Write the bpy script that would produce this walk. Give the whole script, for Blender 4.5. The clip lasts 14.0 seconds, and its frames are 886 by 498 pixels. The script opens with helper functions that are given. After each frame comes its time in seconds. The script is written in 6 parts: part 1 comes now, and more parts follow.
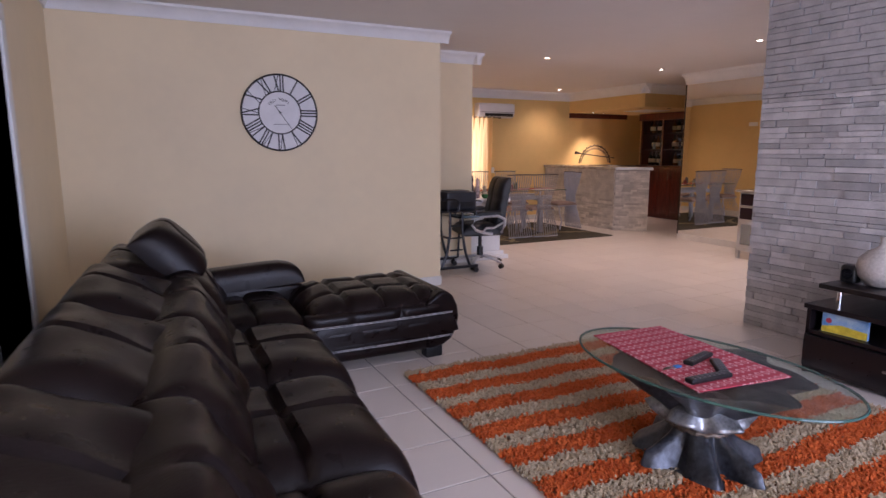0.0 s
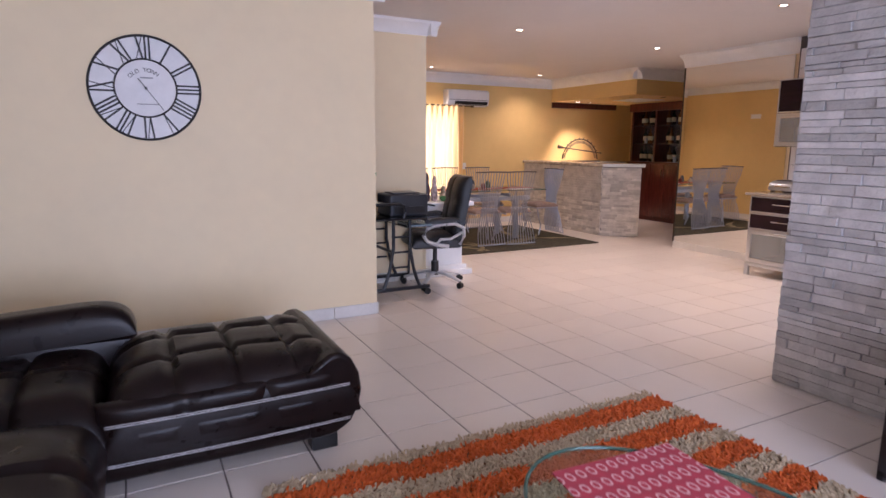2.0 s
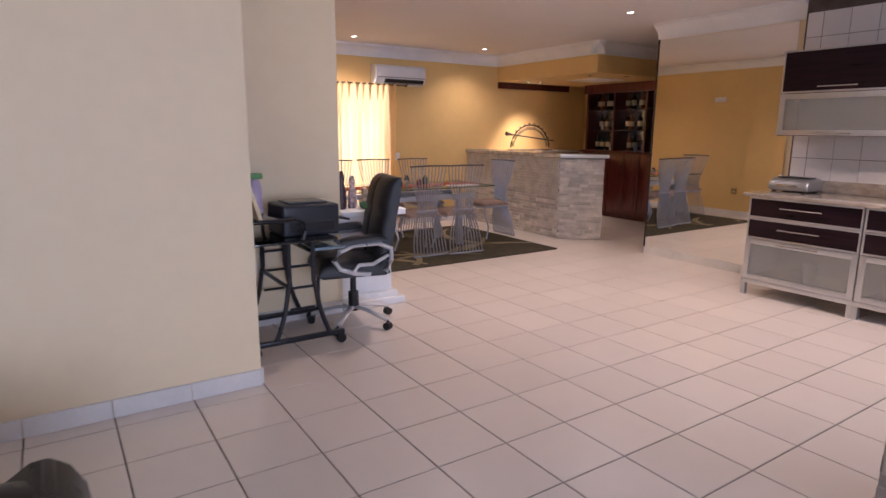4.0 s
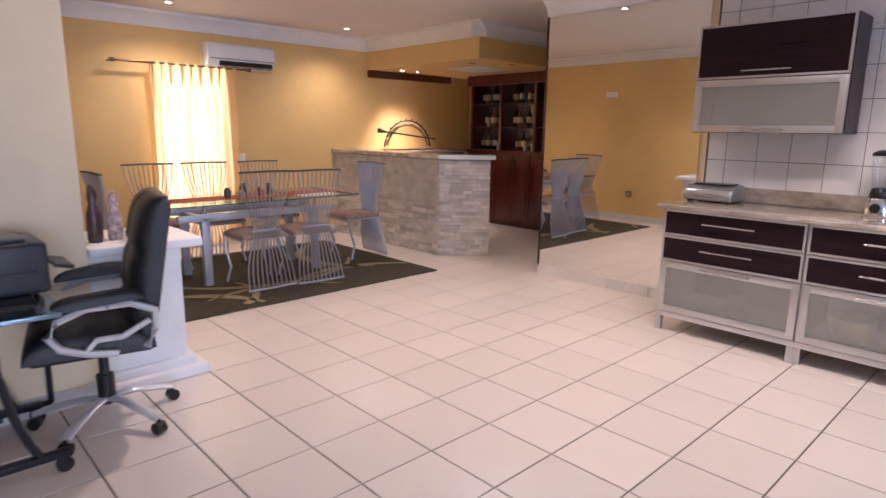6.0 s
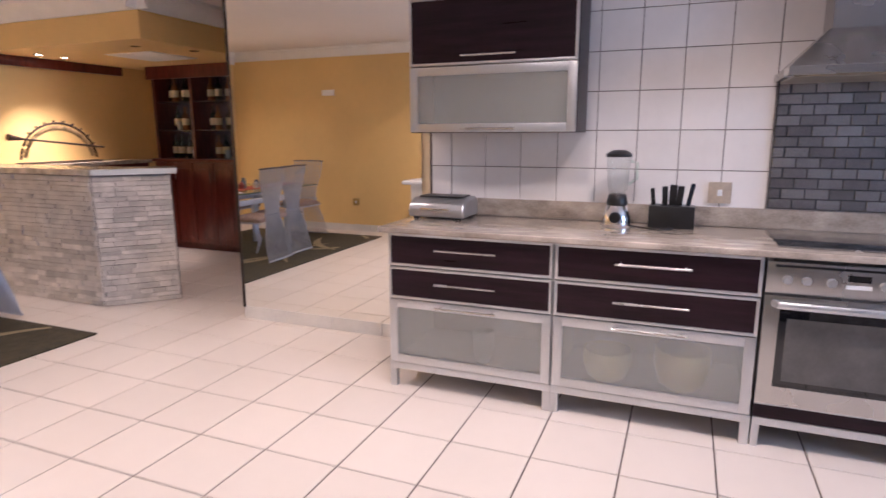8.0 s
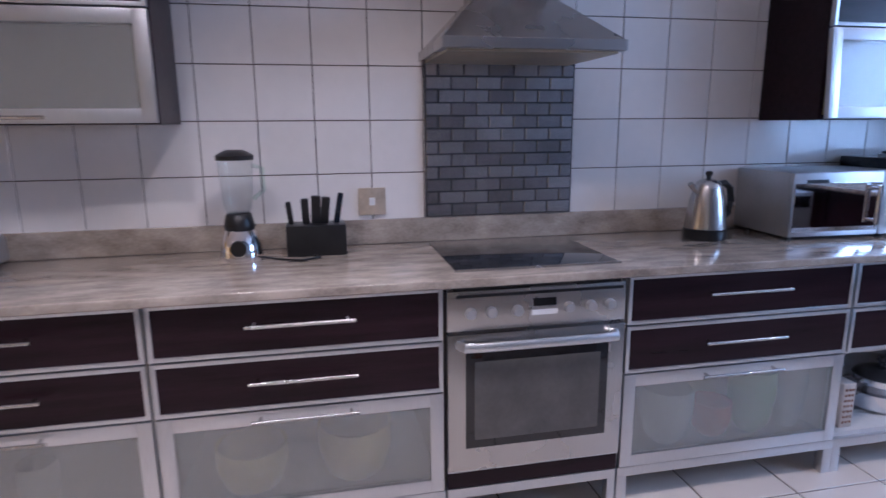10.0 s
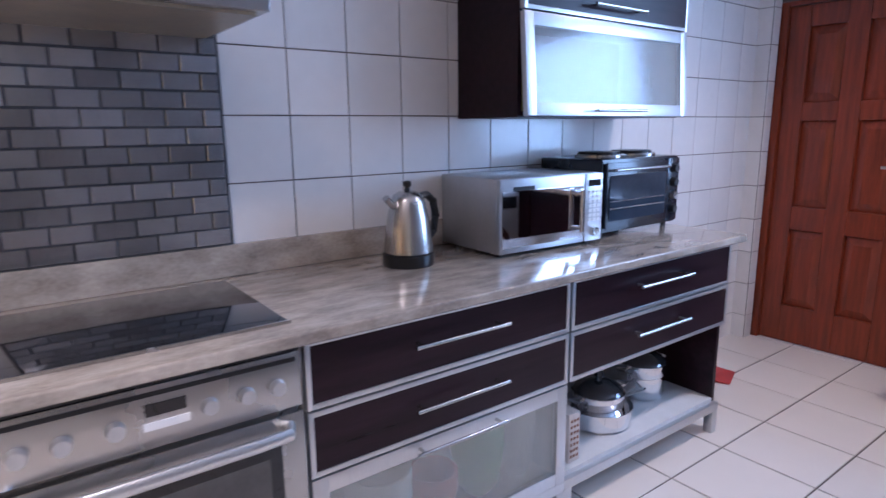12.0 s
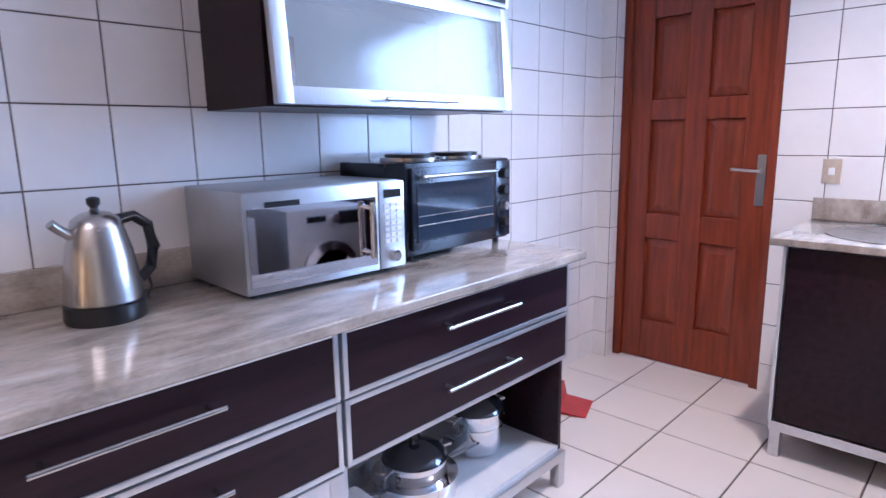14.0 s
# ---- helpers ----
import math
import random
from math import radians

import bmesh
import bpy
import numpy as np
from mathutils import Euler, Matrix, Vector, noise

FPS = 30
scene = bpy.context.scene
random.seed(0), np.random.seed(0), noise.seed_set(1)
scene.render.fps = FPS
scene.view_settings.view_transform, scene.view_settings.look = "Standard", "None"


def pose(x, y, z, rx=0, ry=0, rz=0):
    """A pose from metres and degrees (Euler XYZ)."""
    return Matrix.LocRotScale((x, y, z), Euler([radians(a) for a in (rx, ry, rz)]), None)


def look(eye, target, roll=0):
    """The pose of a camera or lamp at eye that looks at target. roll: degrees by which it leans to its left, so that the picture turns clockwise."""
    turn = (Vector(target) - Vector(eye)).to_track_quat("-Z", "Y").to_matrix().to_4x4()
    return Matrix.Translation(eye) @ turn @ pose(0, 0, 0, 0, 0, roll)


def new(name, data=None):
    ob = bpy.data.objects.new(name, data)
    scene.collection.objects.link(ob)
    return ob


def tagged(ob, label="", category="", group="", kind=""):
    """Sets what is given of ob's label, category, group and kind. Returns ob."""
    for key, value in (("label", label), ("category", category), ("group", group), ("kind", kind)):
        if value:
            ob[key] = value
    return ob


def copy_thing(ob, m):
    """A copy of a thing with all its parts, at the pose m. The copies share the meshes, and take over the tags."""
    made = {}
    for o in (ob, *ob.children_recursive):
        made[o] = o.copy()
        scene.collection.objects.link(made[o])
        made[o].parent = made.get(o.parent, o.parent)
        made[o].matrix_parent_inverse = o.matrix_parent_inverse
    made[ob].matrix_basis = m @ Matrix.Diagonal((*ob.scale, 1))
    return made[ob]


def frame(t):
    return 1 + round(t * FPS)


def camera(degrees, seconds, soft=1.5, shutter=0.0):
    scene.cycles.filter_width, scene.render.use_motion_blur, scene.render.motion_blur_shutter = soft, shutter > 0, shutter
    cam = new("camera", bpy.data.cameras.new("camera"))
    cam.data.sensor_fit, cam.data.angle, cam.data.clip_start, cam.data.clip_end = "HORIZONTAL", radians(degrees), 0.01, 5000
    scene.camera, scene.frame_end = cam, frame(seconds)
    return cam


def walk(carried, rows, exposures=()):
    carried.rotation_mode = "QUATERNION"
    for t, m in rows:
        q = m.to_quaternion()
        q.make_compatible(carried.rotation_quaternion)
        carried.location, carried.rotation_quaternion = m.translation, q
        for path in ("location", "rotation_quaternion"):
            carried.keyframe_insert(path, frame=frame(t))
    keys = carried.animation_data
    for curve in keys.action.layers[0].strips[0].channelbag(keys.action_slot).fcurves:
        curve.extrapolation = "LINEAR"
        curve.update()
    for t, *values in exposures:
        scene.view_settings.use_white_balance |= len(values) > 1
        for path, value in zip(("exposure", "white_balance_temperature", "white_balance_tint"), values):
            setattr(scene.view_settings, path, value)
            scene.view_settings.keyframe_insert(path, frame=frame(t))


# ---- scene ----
cam = camera(73.3, 14.0, shutter=0.35)
PATH = [
    (0, (-0.028, -0.099, 1.4), (0.857, 1.665, 1.074), -0.0),
    (0.5, (0.227, 0.12, 1.381), (1.153, 1.861, 1.049), 0.2),
    (1, (0.498, 0.363, 1.352), (1.427, 2.102, 1.017), 0.1),
    (1.5, (0.744, 0.633, 1.36), (1.661, 2.377, 1.02), 0.3),
    (2, (0.974, 0.941, 1.382), (1.889, 2.686, 1.037), 0.4),
    (2.2, (1.058, 1.069, 1.409), (1.967, 2.815, 1.058), -0.2),
    (4.3, (1.983, 2.419, 1.415), (3.106, 4.024, 1.014), 0.6),
    (4.5, (2.09, 2.522, 1.421), (3.244, 4.105, 1.015), 0.6),
    (5, (2.403, 2.776, 1.419), (3.617, 4.312, 1.008), 0.4),
    (5.5, (2.666, 2.997, 1.397), (3.953, 4.475, 0.996), 0.6),
    (6, (2.969, 3.166, 1.385), (4.315, 4.592, 0.991), 0.7),
    (6.5, (3.251, 3.339, 1.35), (4.72, 4.643, 0.971), 0.9),
    (7, (3.547, 3.469, 1.353), (5.153, 4.601, 0.982), 0.6),
    (7.5, (3.825, 3.599, 1.377), (5.545, 4.547, 0.997), 0.2),
    (8, (4.104, 3.65, 1.384), (5.924, 4.386, 1.002), -0.2),
    (8.2, (4.236, 3.657, 1.381), (6.09, 4.309, 1.008), -0.3),
    (10.5, (5.268, 3.679, 1.373), (7.106, 3.009, 0.96), -0.3),
    (11, (5.425, 3.578, 1.373), (7.167, 2.683, 0.968), -0.3),
    (11.5, (5.564, 3.42, 1.355), (7.209, 2.354, 0.957), -0.4),
    (12, (5.645, 3.178, 1.353), (7.221, 2.014, 0.953), -0.6),
    (12.5, (5.667, 2.984, 1.313), (7.198, 1.75, 0.946), -1.0),
    (13, (5.699, 2.817, 1.32), (7.178, 1.524, 0.945), -0.9),
    (13.5, (5.768, 2.648, 1.306), (7.182, 1.284, 0.934), -0.9),
    (14, (5.805, 2.523, 1.306), (7.164, 1.105, 0.931), -0.9),
]
walk(cam, [(t, look(eye, target, roll)) for t, eye, target, roll in PATH], exposures=[(0, -0.02, 5850, 35), (1.0, 0.35, 5800, 33), (2.0, 0.5, 5700, 31), (4.3, 0.22, 5650, 30), (5.0, 0.28, 5600, 29), (7.5, 0.78, 5350, 27), (8.2, 0.75, 5300, 27), (10.5, 0.06, 4750, 26), (12.0, 0.55, 4900, 25), (13, 1.08, 4980, 27), (14, 1.08, 5000, 27)]
)

# ---- world, large lights ----
world = bpy.data.worlds.new("world")
scene.world = world
world.use_nodes = True
wn = world.node_tree.nodes
sky = wn.new("ShaderNodeTexSky")
sky.sky_type = "NISHITA"
sky.sun_disc = False
sky.sun_elevation, sky.sun_rotation = radians(50), radians(20)
wn["Background"].inputs[1].default_value = 0.12
world.node_tree.links.new(sky.outputs[0], wn["Background"].inputs[0])
sun = new("sun", bpy.data.lights.new("sun", "SUN"))
sun.data.energy, sun.data.angle, sun.data.color = 3.0, radians(0.5), (1, 0.93, 0.82)
sun.matrix_world = look((0, 0, 10), (-2.2, -6.0, 1.0))


def window_light(name, m, sx, sy, watts, color):
    lamp = new(name, bpy.data.lights.new(name, "AREA"))
    lamp.data.shape, lamp.data.size, lamp.data.size_y = "RECTANGLE", sx, sy
    lamp.data.energy, lamp.data.color = watts, color
    lamp.matrix_world = m
    return lamp


# daylight in the window openings
window_light("daylight_living_south", look((1.9, -2.55, 1.35), (1.9, 5, 1.0)), 3.2, 1.9, 165, (0.78, 0.89, 1.0))
window_light("daylight_kitchen_south", look((5.33, -0.72, 1.70), (5.33, 5, 1.2)), 1.2, 1.24, 40, (0.60, 0.82, 1.0))
window_light("daylight_dining_north", look((5.57, 10.0, 1.2), (5.57, 5, 0.8)), 0.74, 1.8, 10, (1.0, 0.90, 0.72))

# ---- materials ----
MATS = {}


def mat(name, color, rough=0.5, metal=0.0, var=0.12, scale=8.0, bump=0.0, bscale=60.0, coat=0.0, rnd=0.0, stretch=(1, 1, 1), color2=None, spec=0.5):
    """A procedural surface: base colour with a broad and a fine variation, relief, and a per-piece shift."""
    if name in MATS:
        return MATS[name]
    m = bpy.data.materials.new(name)
    m.use_nodes = True
    nt = m.node_tree
    b = nt.nodes["Principled BSDF"]
    b.inputs["Metallic"].default_value = metal
    b.inputs["Coat Weight"].default_value = coat
    b.inputs["Specular IOR Level"].default_value = spec
    tc = nt.nodes.new("ShaderNodeTexCoord")
    mp = nt.nodes.new("ShaderNodeMapping")
    mp.inputs["Scale"].default_value = stretch
    geo = nt.nodes.new("ShaderNodeNewGeometry")
    nt.links.new(geo.outputs["Position"] if rnd else tc.outputs["Object"], mp.inputs[0])
    n1 = nt.nodes.new("ShaderNodeTexNoise")
    n1.inputs["Scale"].default_value, n1.inputs["Detail"].default_value = scale, 6
    n2 = nt.nodes.new("ShaderNodeTexNoise")
    n2.inputs["Scale"].default_value, n2.inputs["Detail"].default_value = scale * 9, 4
    for n in (n1, n2):
        nt.links.new(mp.outputs[0], n.inputs["Vector"])
    add = nt.nodes.new("ShaderNodeMath")
    add.operation = "MULTIPLY_ADD"
    add.inputs[1].default_value = 0.35
    nt.links.new(n2.outputs[0], add.inputs[0])
    nt.links.new(n1.outputs[0], add.inputs[2])
    ramp = nt.nodes.new("ShaderNodeValToRGB")
    c = Vector(color)
    d = Vector(color2) if color2 else c * (1 - 2 * var)
    e = c * (1 + var) if not color2 else c
    ramp.color_ramp.elements[0].position, ramp.color_ramp.elements[1].position = 0.42, 0.9
    ramp.color_ramp.elements[0].color = (*d, 1)
    ramp.color_ramp.elements[1].color = (*[min(v, 0.95) for v in e], 1)
    nt.links.new(add.outputs[0], ramp.inputs[0])
    out = ramp.outputs[0]
    if rnd:
        oi = nt.nodes.new("ShaderNodeObjectInfo")
        mr = nt.nodes.new("ShaderNodeMapRange")
        mr.inputs["To Min"].default_value, mr.inputs["To Max"].default_value = 1 - rnd, 1 + rnd
        hs = nt.nodes.new("ShaderNodeHueSaturation")
        nt.links.new(oi.outputs["Random"], mr.inputs[0])
        nt.links.new(mr.outputs[0], hs.inputs["Value"])
        nt.links.new(out, hs.inputs["Color"])
        out = hs.outputs[0]
    nt.links.new(out, b.inputs["Base Color"])
    rr = nt.nodes.new("ShaderNodeMapRange")
    rr.inputs["To Min"].default_value, rr.inputs["To Max"].default_value = max(0.02, rough * 0.8), min(1, rough * 1.2)
    nt.links.new(n1.outputs[0], rr.inputs[0])
    if rnd:
        b.inputs["Roughness"].default_value = rough
    else:
        nt.links.new(rr.outputs[0], b.inputs["Roughness"])
    if bump:
        n3 = nt.nodes.new("ShaderNodeTexNoise")
        n3.inputs["Scale"].default_value, n3.inputs["Detail"].default_value = bscale, 5
        nt.links.new(mp.outputs[0], n3.inputs["Vector"])
        bp = nt.nodes.new("ShaderNodeBump")
        bp.inputs["Strength"].default_value, bp.inputs["Distance"].default_value = bump, 0.01
        nt.links.new(n3.outputs[0], bp.inputs["Height"])
        nt.links.new(bp.outputs[0], b.inputs["Normal"])
    MATS[name] = m
    return m


def glass_mat(name, color=(0.95, 1, 0.98), rough=0.0, alpha=0.12):
    """Thin glass: mostly clear, with a gloss that rises at grazing angles."""
    if name in MATS:
        return MATS[name]
    m = bpy.data.materials.new(name)
    m.use_nodes = True
    nt = m.node_tree
    nt.nodes.remove(nt.nodes["Principled BSDF"])
    tr = nt.nodes.new("ShaderNodeBsdfTransparent")
    tr.inputs[0].default_value = (*color, 1)
    gl = nt.nodes.new("ShaderNodeBsdfGlossy")
    gl.inputs["Roughness"].default_value = rough
    lw = nt.nodes.new("ShaderNodeLayerWeight")
    lw.inputs[0].default_value = 0.5
    pw = nt.nodes.new("ShaderNodeMath")
    pw.operation = "POWER"
    pw.inputs[1].default_value = 4.0
    nt.links.new(lw.outputs["Facing"], pw.inputs[0])
    fr = nt.nodes.new("ShaderNodeMapRange")
    fr.inputs["To Min"].default_value, fr.inputs["To Max"].default_value = 0.03, 0.75
    nt.links.new(pw.outputs[0], fr.inputs[0])
    mx = nt.nodes.new("ShaderNodeMixShader")
    nt.links.new(fr.outputs[0], mx.inputs[0])
    nt.links.new(tr.outputs[0], mx.inputs[1])
    nt.links.new(gl.outputs[0], mx.inputs[2])
    nt.links.new(mx.outputs[0], nt.nodes["Material Output"].inputs[0])
    MATS[name] = m
    return m


def frosted_mat(name, color, milk=0.36, rough=0.35):
    """Etched glass: part milky surface, part see-through, with a satin gloss."""
    m = bpy.data.materials.new(name)
    m.use_nodes = True
    nt = m.node_tree
    b = nt.nodes["Principled BSDF"]
    b.inputs["Base Color"].default_value = (*color, 1)
    b.inputs["Roughness"].default_value = rough
    b.inputs["Coat Weight"].default_value = 1.0
    b.inputs["Coat IOR"].default_value = 2.0
    b.inputs["Coat Roughness"].default_value = 0.12
    tl = nt.nodes.new("ShaderNodeBsdfRefraction")
    tl.inputs["Roughness"].default_value, tl.inputs["IOR"].default_value = 0.22, 1.02
    tl.inputs["Color"].default_value = (0.93, 0.95, 0.95, 1)
    mx = nt.nodes.new("ShaderNodeMixShader")
    mx.inputs[0].default_value = 1 - milk
    nt.links.new(b.outputs[0], mx.inputs[1])
    nt.links.new(tl.outputs[0], mx.inputs[2])
    nt.links.new(mx.outputs[0], nt.nodes["Material Output"].inputs[0])
    return m


def glow(name, color, strength):
    m = bpy.data.materials.new(name)
    m.use_nodes = True
    b = m.node_tree.nodes["Principled BSDF"]
    b.inputs["Emission Color"].default_value = (*color, 1)
    b.inputs["Emission Strength"].default_value = strength
    return m


YELLOW = mat("yellow_wall_paint", (0.78, 0.54, 0.21), 0.62, var=0.035, scale=1.2, bump=0.06, bscale=180)
CREAM = mat("cream_wall_paint", (0.82, 0.68, 0.45), 0.6, var=0.03, scale=1.2, bump=0.06, bscale=180)
CEIL = mat("ceiling_paint", (0.76, 0.72, 0.70), 0.8, var=0.02, scale=1.0, bump=0.04, bscale=150)
CORN = mat("cornice_paint", (0.82, 0.82, 0.82), 0.55, var=0.03, scale=5)
WHITE = mat("white_paint", (0.80, 0.80, 0.79), 0.45, var=0.04, scale=4)
GROUT = mat("grout", (0.13, 0.10, 0.085), 0.9, var=0.25, scale=6, bump=0.2)
FTILE = mat("floor_tile_glaze", (0.70, 0.63, 0.565), 0.29, var=0.02, scale=1.2, rnd=0.04)
SKIRT = mat("skirting_tile", (0.72, 0.70, 0.67), 0.3, var=0.06, scale=4, rnd=0.03)
WTILE = mat("wall_tile_glaze", (0.80, 0.77, 0.75), 0.16, var=0.03, scale=2.5, bump=0.03, bscale=9, rnd=0.025)
STONE = mat("ledge_stone", (0.60, 0.57, 0.555), 0.75, var=0.2, scale=9, bump=0.6, bscale=45, rnd=0.24, color2=(0.42, 0.40, 0.395))
BARSTONE = mat("bar_ledge_stone", (0.66, 0.61, 0.55), 0.72, var=0.2, scale=9, bump=0.8, bscale=45, rnd=0.25, color2=(0.44, 0.41, 0.38))
STONEBACK = mat("stone_backing", (0.30, 0.28, 0.27), 0.9, var=0.2)
LEATHER = mat("dark_brown_leather", (0.0105, 0.0058, 0.0052), 0.29, var=0.12, scale=14, bump=0.12, bscale=160, spec=0.17)
BLACKL = mat("black_leather", (0.012, 0.012, 0.014), 0.42, var=0.2, scale=20, bump=0.25, bscale=200)
STITCH = mat("pale_stitching", (0.60, 0.58, 0.58), 0.8)
DARKWOOD = mat("dark_wenge_laminate", (0.020, 0.0085, 0.0125), 0.30, var=0.25, scale=3, stretch=(12, 1, 12), spec=0.22)
MAHOG = mat("mahogany", (0.12, 0.023, 0.013), 0.3, var=0.35, scale=4, stretch=(8, 8, 1))
DOORWOOD = mat("meranti_door", (0.22, 0.036, 0.010), 0.34, var=0.22, scale=5, stretch=(9, 9, 0.7), bump=0.05, bscale=30)
ALU = mat("brushed_aluminium", (0.64, 0.65, 0.67), 0.36, metal=0.9, var=0.05, scale=20, stretch=(1, 30, 1))
STEEL = mat("stainless_steel", (0.52, 0.51, 0.50), 0.27, metal=1.0, var=0.02, scale=2.5)
CHROME = mat("chrome", (0.8, 0.8, 0.82), 0.09, metal=1.0, var=0.02)
SILVER = mat("silver_paint", (0.46, 0.47, 0.49), 0.33, metal=0.8, var=0.05)
GRANITE = mat("pale_granite", (0.50, 0.44, 0.375), 0.14, var=0.3, scale=13, color2=(0.22, 0.185, 0.155), stretch=(1.6, 0.55, 1), coat=0.4)
BLACKP = mat("black_plastic", (0.012, 0.012, 0.013), 0.35, var=0.2, scale=15)
BLACKG = mat("black_gloss", (0.008, 0.008, 0.010), 0.06, var=0.1, scale=5, coat=0.5)
BLUEG = mat("blue_black_enamel", (0.012, 0.016, 0.026), 0.22, var=0.15, scale=8)
RAIL = mat("grey_metal_lacquer", (0.42, 0.44, 0.50), 0.34, metal=0.35, var=0.05)
SEATF = mat("taupe_fabric", (0.30, 0.21, 0.17), 0.9, var=0.2, scale=40, bump=0.3, bscale=300)
GLASS = glass_mat("clear_glass", (0.90, 0.97, 0.94))
CLEAR = glass_mat("thin_clear_glass", (0.97, 0.98, 0.98))
FROST = frosted_mat("frosted_glass_pane", (0.56, 0.56, 0.53))
MIRROR = mat("mirror_silver", (0.86, 0.86, 0.83), 0.012, metal=1.0, var=0.0)
LAMPGLOW = glow("downlight_glow", (1.0, 0.86, 0.66), 18)


# ---- mesh helpers ----
class Part:
    """Collects shapes in one bmesh."""

    def __init__(self):
        self.bm = bmesh.new()

    def box(self, x0, x1, y0, y1, z0, z1, bevel=0.0, seg=2, m=None):
        g = bmesh.ops.create_cube(self.bm, size=1.0)
        vs = g["verts"]
        for v in vs:
            v.co = Vector(((x0 + x1) / 2 + v.co.x * (x1 - x0), (y0 + y1) / 2 + v.co.y * (y1 - y0), (z0 + z1) / 2 + v.co.z * (z1 - z0)))
        if bevel:
            es = list({e for v in vs for e in v.link_edges})
            r = bmesh.ops.bevel(self.bm, geom=es, offset=bevel, segments=seg, profile=0.6, affect="EDGES")
            vs = list({v for f in r["faces"] for v in f.verts} | {v for v in vs if v.is_valid})
        if m:
            bmesh.ops.transform(self.bm, matrix=m, verts=vs)
        return self

    def cyl(self, x, y, z0, z1, r, r2=None, n=24, m=None):
        g = bmesh.ops.create_cone(self.bm, cap_ends=True, segments=n, radius1=r, radius2=r if r2 is None else r2, depth=z1 - z0)
        bmesh.ops.translate(self.bm, verts=g["verts"], vec=(x, y, (z0 + z1) / 2))
        if m:
            bmesh.ops.transform(self.bm, matrix=m, verts=g["verts"])
        return self

    def rod(self, a, b, r, n=10, r2=None):
        a, b = Vector(a), Vector(b)
        q = (b - a).to_track_quat("Z", "Y").to_matrix().to_4x4()
        g = bmesh.ops.create_cone(self.bm, cap_ends=True, segments=n, radius1=r, radius2=r if r2 is None else r2, depth=(b - a).length)
        bmesh.ops.transform(self.bm, matrix=Matrix.Translation((a + b) / 2) @ q, verts=g["verts"])
        return self

    def tube(self, pts, r, n=8, flat=None):
        """A round (or flat: width, height) bar that follows the points."""
        pts = [Vector(p) for p in pts]
        rings = []
        for i, p in enumerate(pts):
            d = (pts[min(i + 1, len(pts) - 1)] - pts[max(i - 1, 0)]).normalized()
            ref = Vector((0, 0, 1)) if abs(d.z) < 0.9 else Vector((1, 0, 0))
            u = d.cross(ref).normalized()
            w = u.cross(d)
            ru, rw = flat if flat else (r, r)
            rings.append([self.bm.verts.new(p + u * math.cos(k * math.tau / n) * ru + w * math.sin(k * math.tau / n) * rw) for k in range(n)])
        for a, b in zip(rings, rings[1:]):
            for k in range(n):
                self.bm.faces.new((a[k], a[(k + 1) % n], b[(k + 1) % n], b[k]))
        self.bm.faces.new(rings[0][::-1])
        self.bm.faces.new(rings[-1])
        return self

    def lathe(self, x, y, prof, n=32):
        """Turned shape from (radius, z) pairs."""
        rings = [[self.bm.verts.new((x + r * math.cos(k * math.tau / n), y + r * math.sin(k * math.tau / n), z)) for k in range(n)] for r, z in prof]
        for a, b in zip(rings, rings[1:]):
            for k in range(n):
                self.bm.faces.new((a[k], a[(k + 1) % n], b[(k + 1) % n], b[k]))
        self.bm.faces.new(rings[0][::-1])
        self.bm.faces.new(rings[-1])
        return self

    def prism(self, outline, lo, hi, axis="z"):
        """An outline swept from lo to hi along an axis. Outline pairs: z (x, y); y (x, z); x (y, z)."""
        def at(p, h):
            return {"z": (p[0], p[1], h), "y": (p[0], h, p[1]), "x": (h, p[0], p[1])}[axis]
        a = [self.bm.verts.new(at(p, lo)) for p in outline]
        b = [self.bm.verts.new(at(p, hi)) for p in outline]
        n = len(outline)
        for k in range(n):
            self.bm.faces.new((a[k], a[(k + 1) % n], b[(k + 1) % n], b[k]))
        self.bm.faces.new(a[::-1])
        self.bm.faces.new(b)
        return self

    def done(self, name, material, parent=None, smooth=False, bevel=0.0, seg=2, m=None):
        bmesh.ops.recalc_face_normals(self.bm, faces=self.bm.faces[:])
        me = bpy.data.meshes.new(name)
        self.bm.to_mesh(me)
        self.bm.free()
        if smooth:
            me.polygons.foreach_set("use_smooth", [True] * len(me.polygons))
            me.set_sharp_from_angle(angle=radians(40))
        me.materials.append(material)
        ob = new(name, me)
        if m:
            ob.matrix_world = m
        if parent:
            ob.parent = parent
        if bevel:
            b = ob.modifiers.new("bevel", "BEVEL")
            b.width, b.segments, b.limit_method = bevel, seg, "ANGLE"
        return ob


def box(name, material, x0, x1, y0, y1, z0, z1, parent=None, bevel=0.0, seg=2):
    return Part().box(x0, x1, y0, y1, z0, z1, bevel, seg).done(name, material, parent, smooth=bevel > 0)


def thing(name, label, category, group="", m=None):
    e = new(name)
    e.empty_display_size = 0.1
    if m:
        e.matrix_world = m
    return tagged(e, label, category, group)


def structure(ob, label=""):
    return tagged(ob, label, "", "", "structure")


